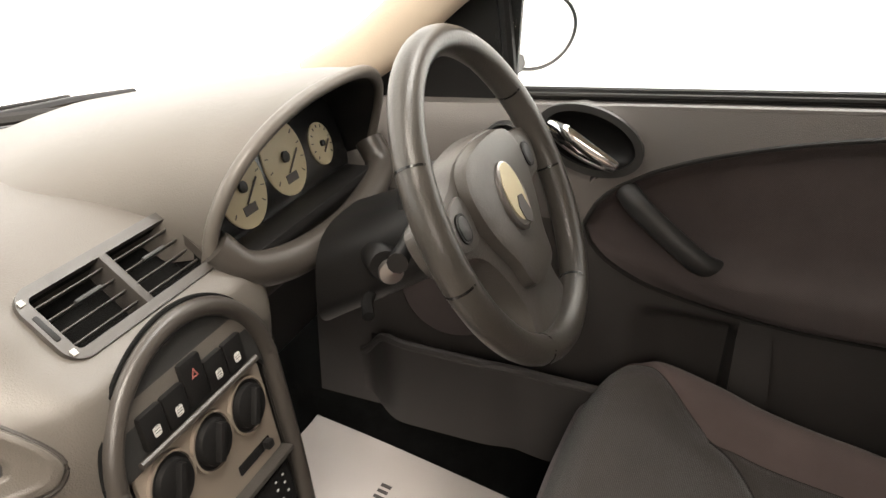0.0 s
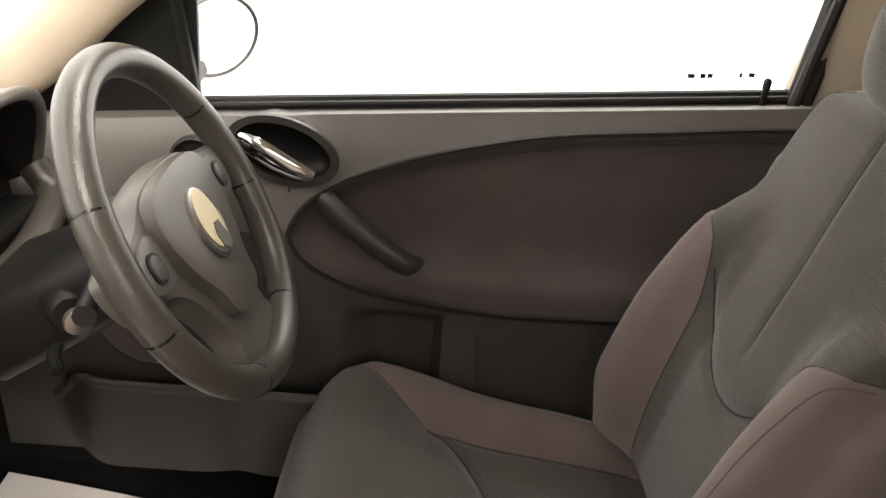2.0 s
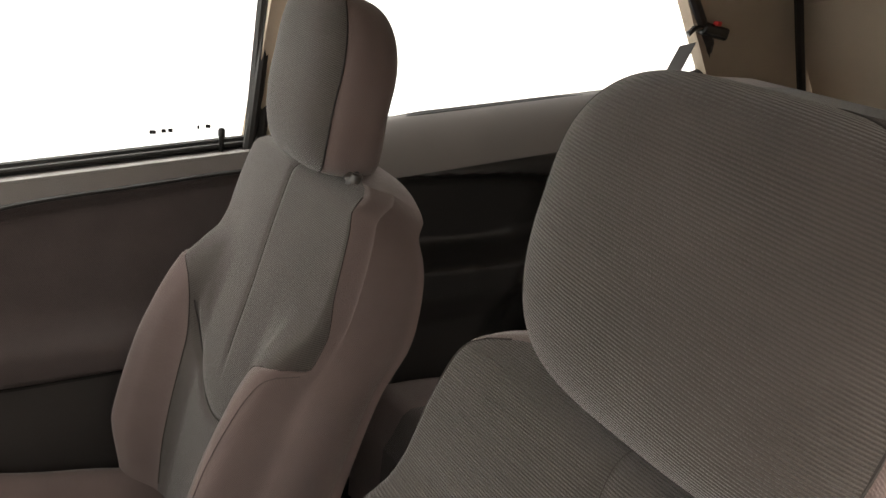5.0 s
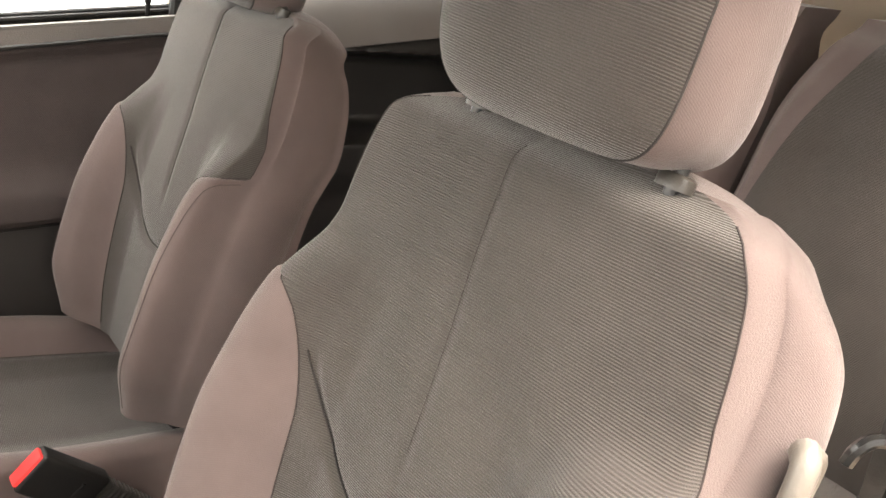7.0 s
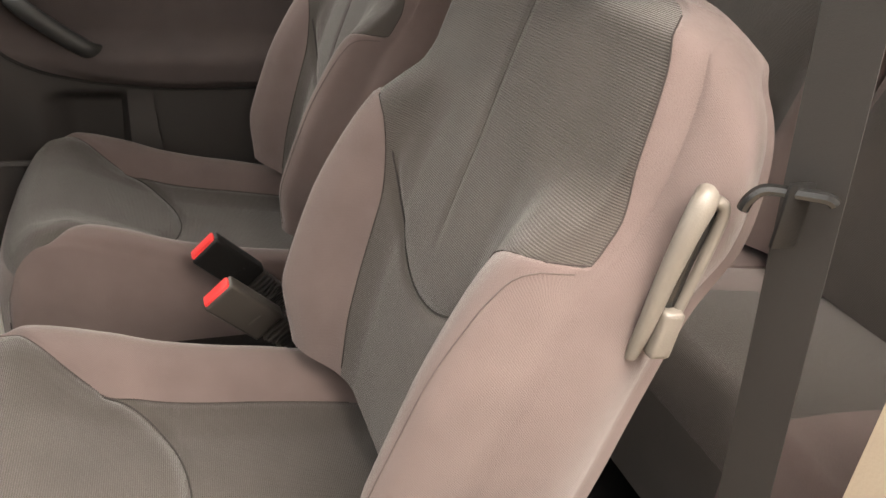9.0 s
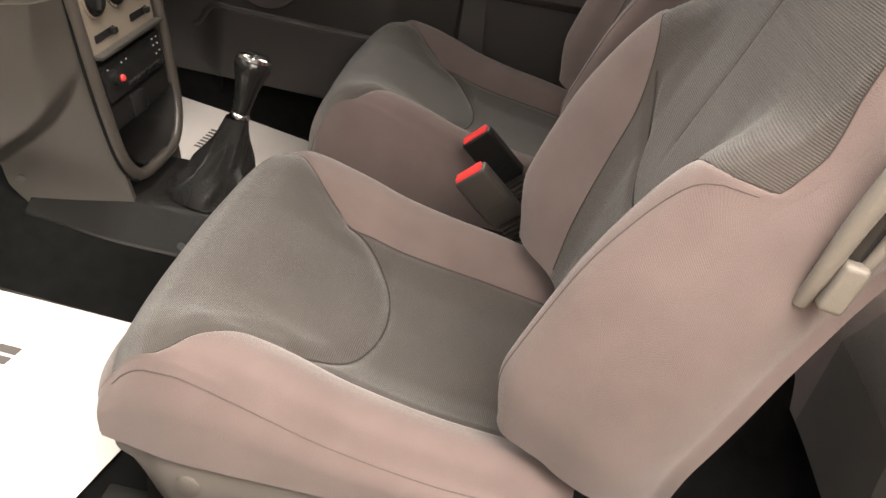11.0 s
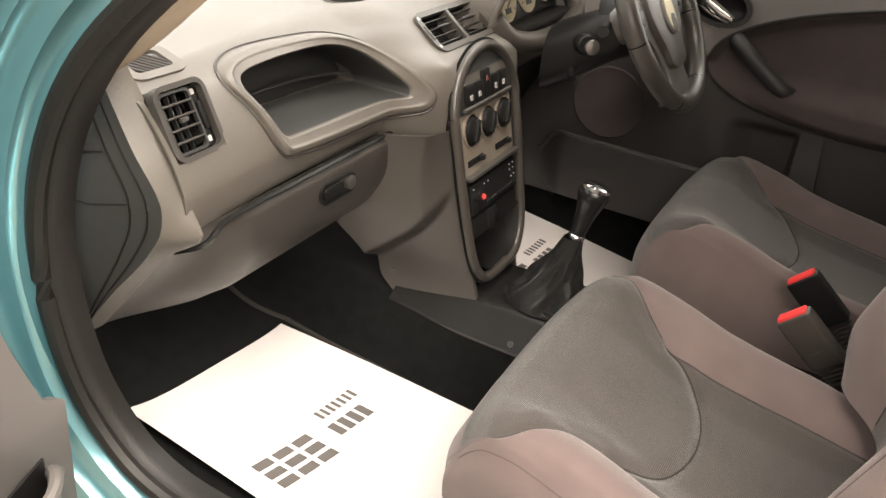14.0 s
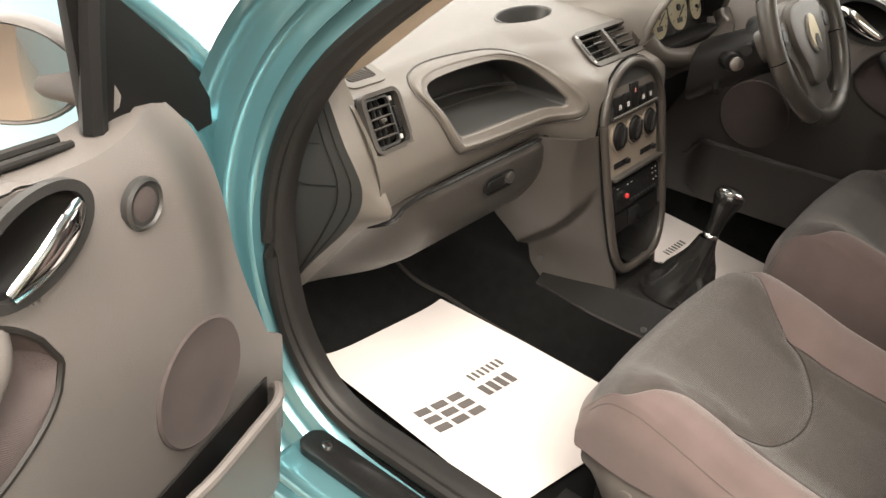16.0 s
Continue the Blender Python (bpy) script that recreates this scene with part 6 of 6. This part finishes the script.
buckle("seat_belt_buckle", (0.045, -0.043, 0.610), (0.050, -0.112, 0.548), "black seat belt buckle with red button", M_BLACK)
buckle("seat_belt_buckle", (-0.090, -0.048, 0.614), (-0.082, -0.117, 0.552), "brown black seat belt buckle with red button", M_BEZEL)
strap = thing("seat_belt", "dark webbing seat belt with metal tongue", "seat belt")
part("webbing", sheet(lambda u, v: Vector((-0.643 + 0.036 * v, curve([(0, -0.47), (0.5, -0.405), (0.8, -0.365), (1, -0.33)], u) + 0.022 * (v - 0.5) - 0.01, mix(0.42, 1.36, u))), steps(0, 1, 24), steps(0, 1, 4), 0.002, (-0.4, 0.8, 0)), M_BELT, strap, "black belt webbing")
part("tongue", tube(spline([(-0.606, -0.362, 0.962), (-0.608, -0.364, 0.972), (-0.613, -0.370, 0.980), (-0.626, -0.382, 0.983), (-0.641, -0.397, 0.985), (-0.645, -0.402, 0.982)], 5), 0.0045, 8), M_GLOSS, strap, "metal belt tongue")
part("tongue_plate", box((0.004, 0.022, 0.05), pose(-0.628, -0.386, 0.966), 0.002), M_BLACK, strap)
strap2 = thing("seat_belt", "dark webbing rear seat belt with bright buckle", "seat belt")
part("webbing", sheet(lambda u, v: Vector((mix(0.495, 0.560, u) - 0.028 * v, mix(-0.975, -1.235, u) - 0.012 * v, mix(0.80, 1.215, u) + 0.012 * v)), steps(0, 1, 16), steps(0, 1, 3), 0.002, (0, -1, 0)), M_BELT, strap2, "black belt webbing")
part("tongue", join(box((0.042, 0.010, 0.010), pose(0.480, -0.984, 0.838, 0, 12, 8), 0.002), box((0.010, 0.010, 0.038), pose(0.500, -0.984, 0.850, 0, 12, 8), 0.002)), M_STEEL, strap2, "bright metal tongue")
part("belt_guide", box((0.030, 0.075, 0.026), pose(0.590, -1.350, 1.246, 8, 0, 0), 0.008, 3), M_GLOSS, strap2, "black pillar belt guide")
part("guide_button", box((0.012, 0.014, 0.010), pose(0.576, -1.345, 1.262), 0.003), M_RED, strap2, "small red button")
part("guide_arm", tube([(0.585, -1.315, 1.250), (0.58, -1.285, 1.248), (0.583, -1.275, 1.235)], 0.006, 8), M_GLOSS, strap2)

# ---- paper mats and floor mats ----
def paper(name, corners, label):
    ob = thing(name, label, "paper mat", "paper floor mats")
    a, b, c, d = (Vector(p) for p in corners)
    def f(u, v):
        p = a.lerp(b, u).lerp(d.lerp(c, u), v)
        return Vector((p.x, p.y, p.z + 0.006 + 0.010 * (abs(2 * u - 1)**4) * (0.3 + v) + 0.003 * math.sin(5 * u + 4 * v)))
    part("sheet", sheet(f, steps(0, 1, 24), steps(0, 1, 24), 0.0008, (0, 0, -1)), M_PAPER, ob, "white printed paper sheet")
    return ob, f


P1, pf = paper("paper_mat", [(-0.574, 0.340, 0.278), (-0.190, 0.268, 0.278), (-0.224, 0.778, 0.306), (-0.560, 0.812, 0.322)], "white paper floor mat with grey printed lettering shapes")


def printed(ob, f, u0, v0, strokes, mat):
    """Flat printed bars on the sheet: strokes of (u, v, du, dv) with a slant."""
    bms = []
    for u, v, du, dv, sk in strokes:
        q = [(u, v), (u + du, v), (u + du + sk, v + dv), (u + sk, v + dv)]
        bm = bmesh.new()
        bm.faces.new([bm.verts.new(f(min(1, max(0, u0 + a)), min(1, max(0, v0 + b))) + Vector((0, 0, 0.0012))) for a, b in q])
        bms.append(bm)
    for bm in bms:
        part("print_bar", bm, mat, ob)


BARS = [(0.112 + 0.112 * k, 0.402 + 0.052 * r, 0.090, 0.036, 0) for k in range(3) for r in range(3)]
BARS += [(0.520 + 0.058 * k, 0.455, 0.042, 0.062, 0) for k in range(4)] + [(0.550 + 0.036 * k, 0.550, 0.020, 0.042, 0) for k in range(7)]
printed(P1, pf, 0.0, 0.0, BARS, M_INK)
P2, pf2 = paper("paper_mat", [(0.135, 0.29, 0.280), (0.502, 0.27, 0.280), (0.550, 0.705, 0.298), (0.205, 0.745, 0.298)], "white paper floor mat with grey printed lettering shapes")
printed(P2, pf2, 0.0, 0.0, [(u, v, du, dv, sk) for u, v, du, dv, sk in BARS], M_INK)


def floor_mat(name, x0, x1, y0, y1, label):
    ob = thing(name, label, "floor mat", "carpet floor mats")
    f = lambda u, v: Vector((mix(x0, x1, u), mix(y0, y1, v), floor_at(0.4, mix(y0, y1, v)) + 0.003 + 0.004 * math.sin(7 * u) * v))
    part("mat", sheet(f, steps(0, 1, 16), steps(0, 1, 24), 0.005, (0, 0, -1)), M_CARPET, ob, "black carpet mat")
    edge = [(0.04, 0), (0.96, 0), (1, 0.03), (1, 0.75), (0.86, 0.97), (0.8, 1), (0.1, 1), (0.02, 0.96), (0, 0.9), (0, 0.03)]
    loop = []
    for (a, b), (c, d) in zip(edge, edge[1:] + edge[:1]):
        loop += [f(mix(a, c, k / 6), mix(b, d, k / 6)) + Vector((0, 0, 0.001)) for k in range(6)]
    part("binding", tube(loop, 0.005, 6, closed=True), M_BIND, ob, "stitched brown black mat binding")
    return ob


floor_mat("floor_mat", -0.600, -0.185, 0.22, 0.985, "black carpet floor mat under the passenger's paper")
floor_mat("floor_mat", 0.135, 0.50, 0.20, 0.93, "black carpet floor mat under the driver's paper")
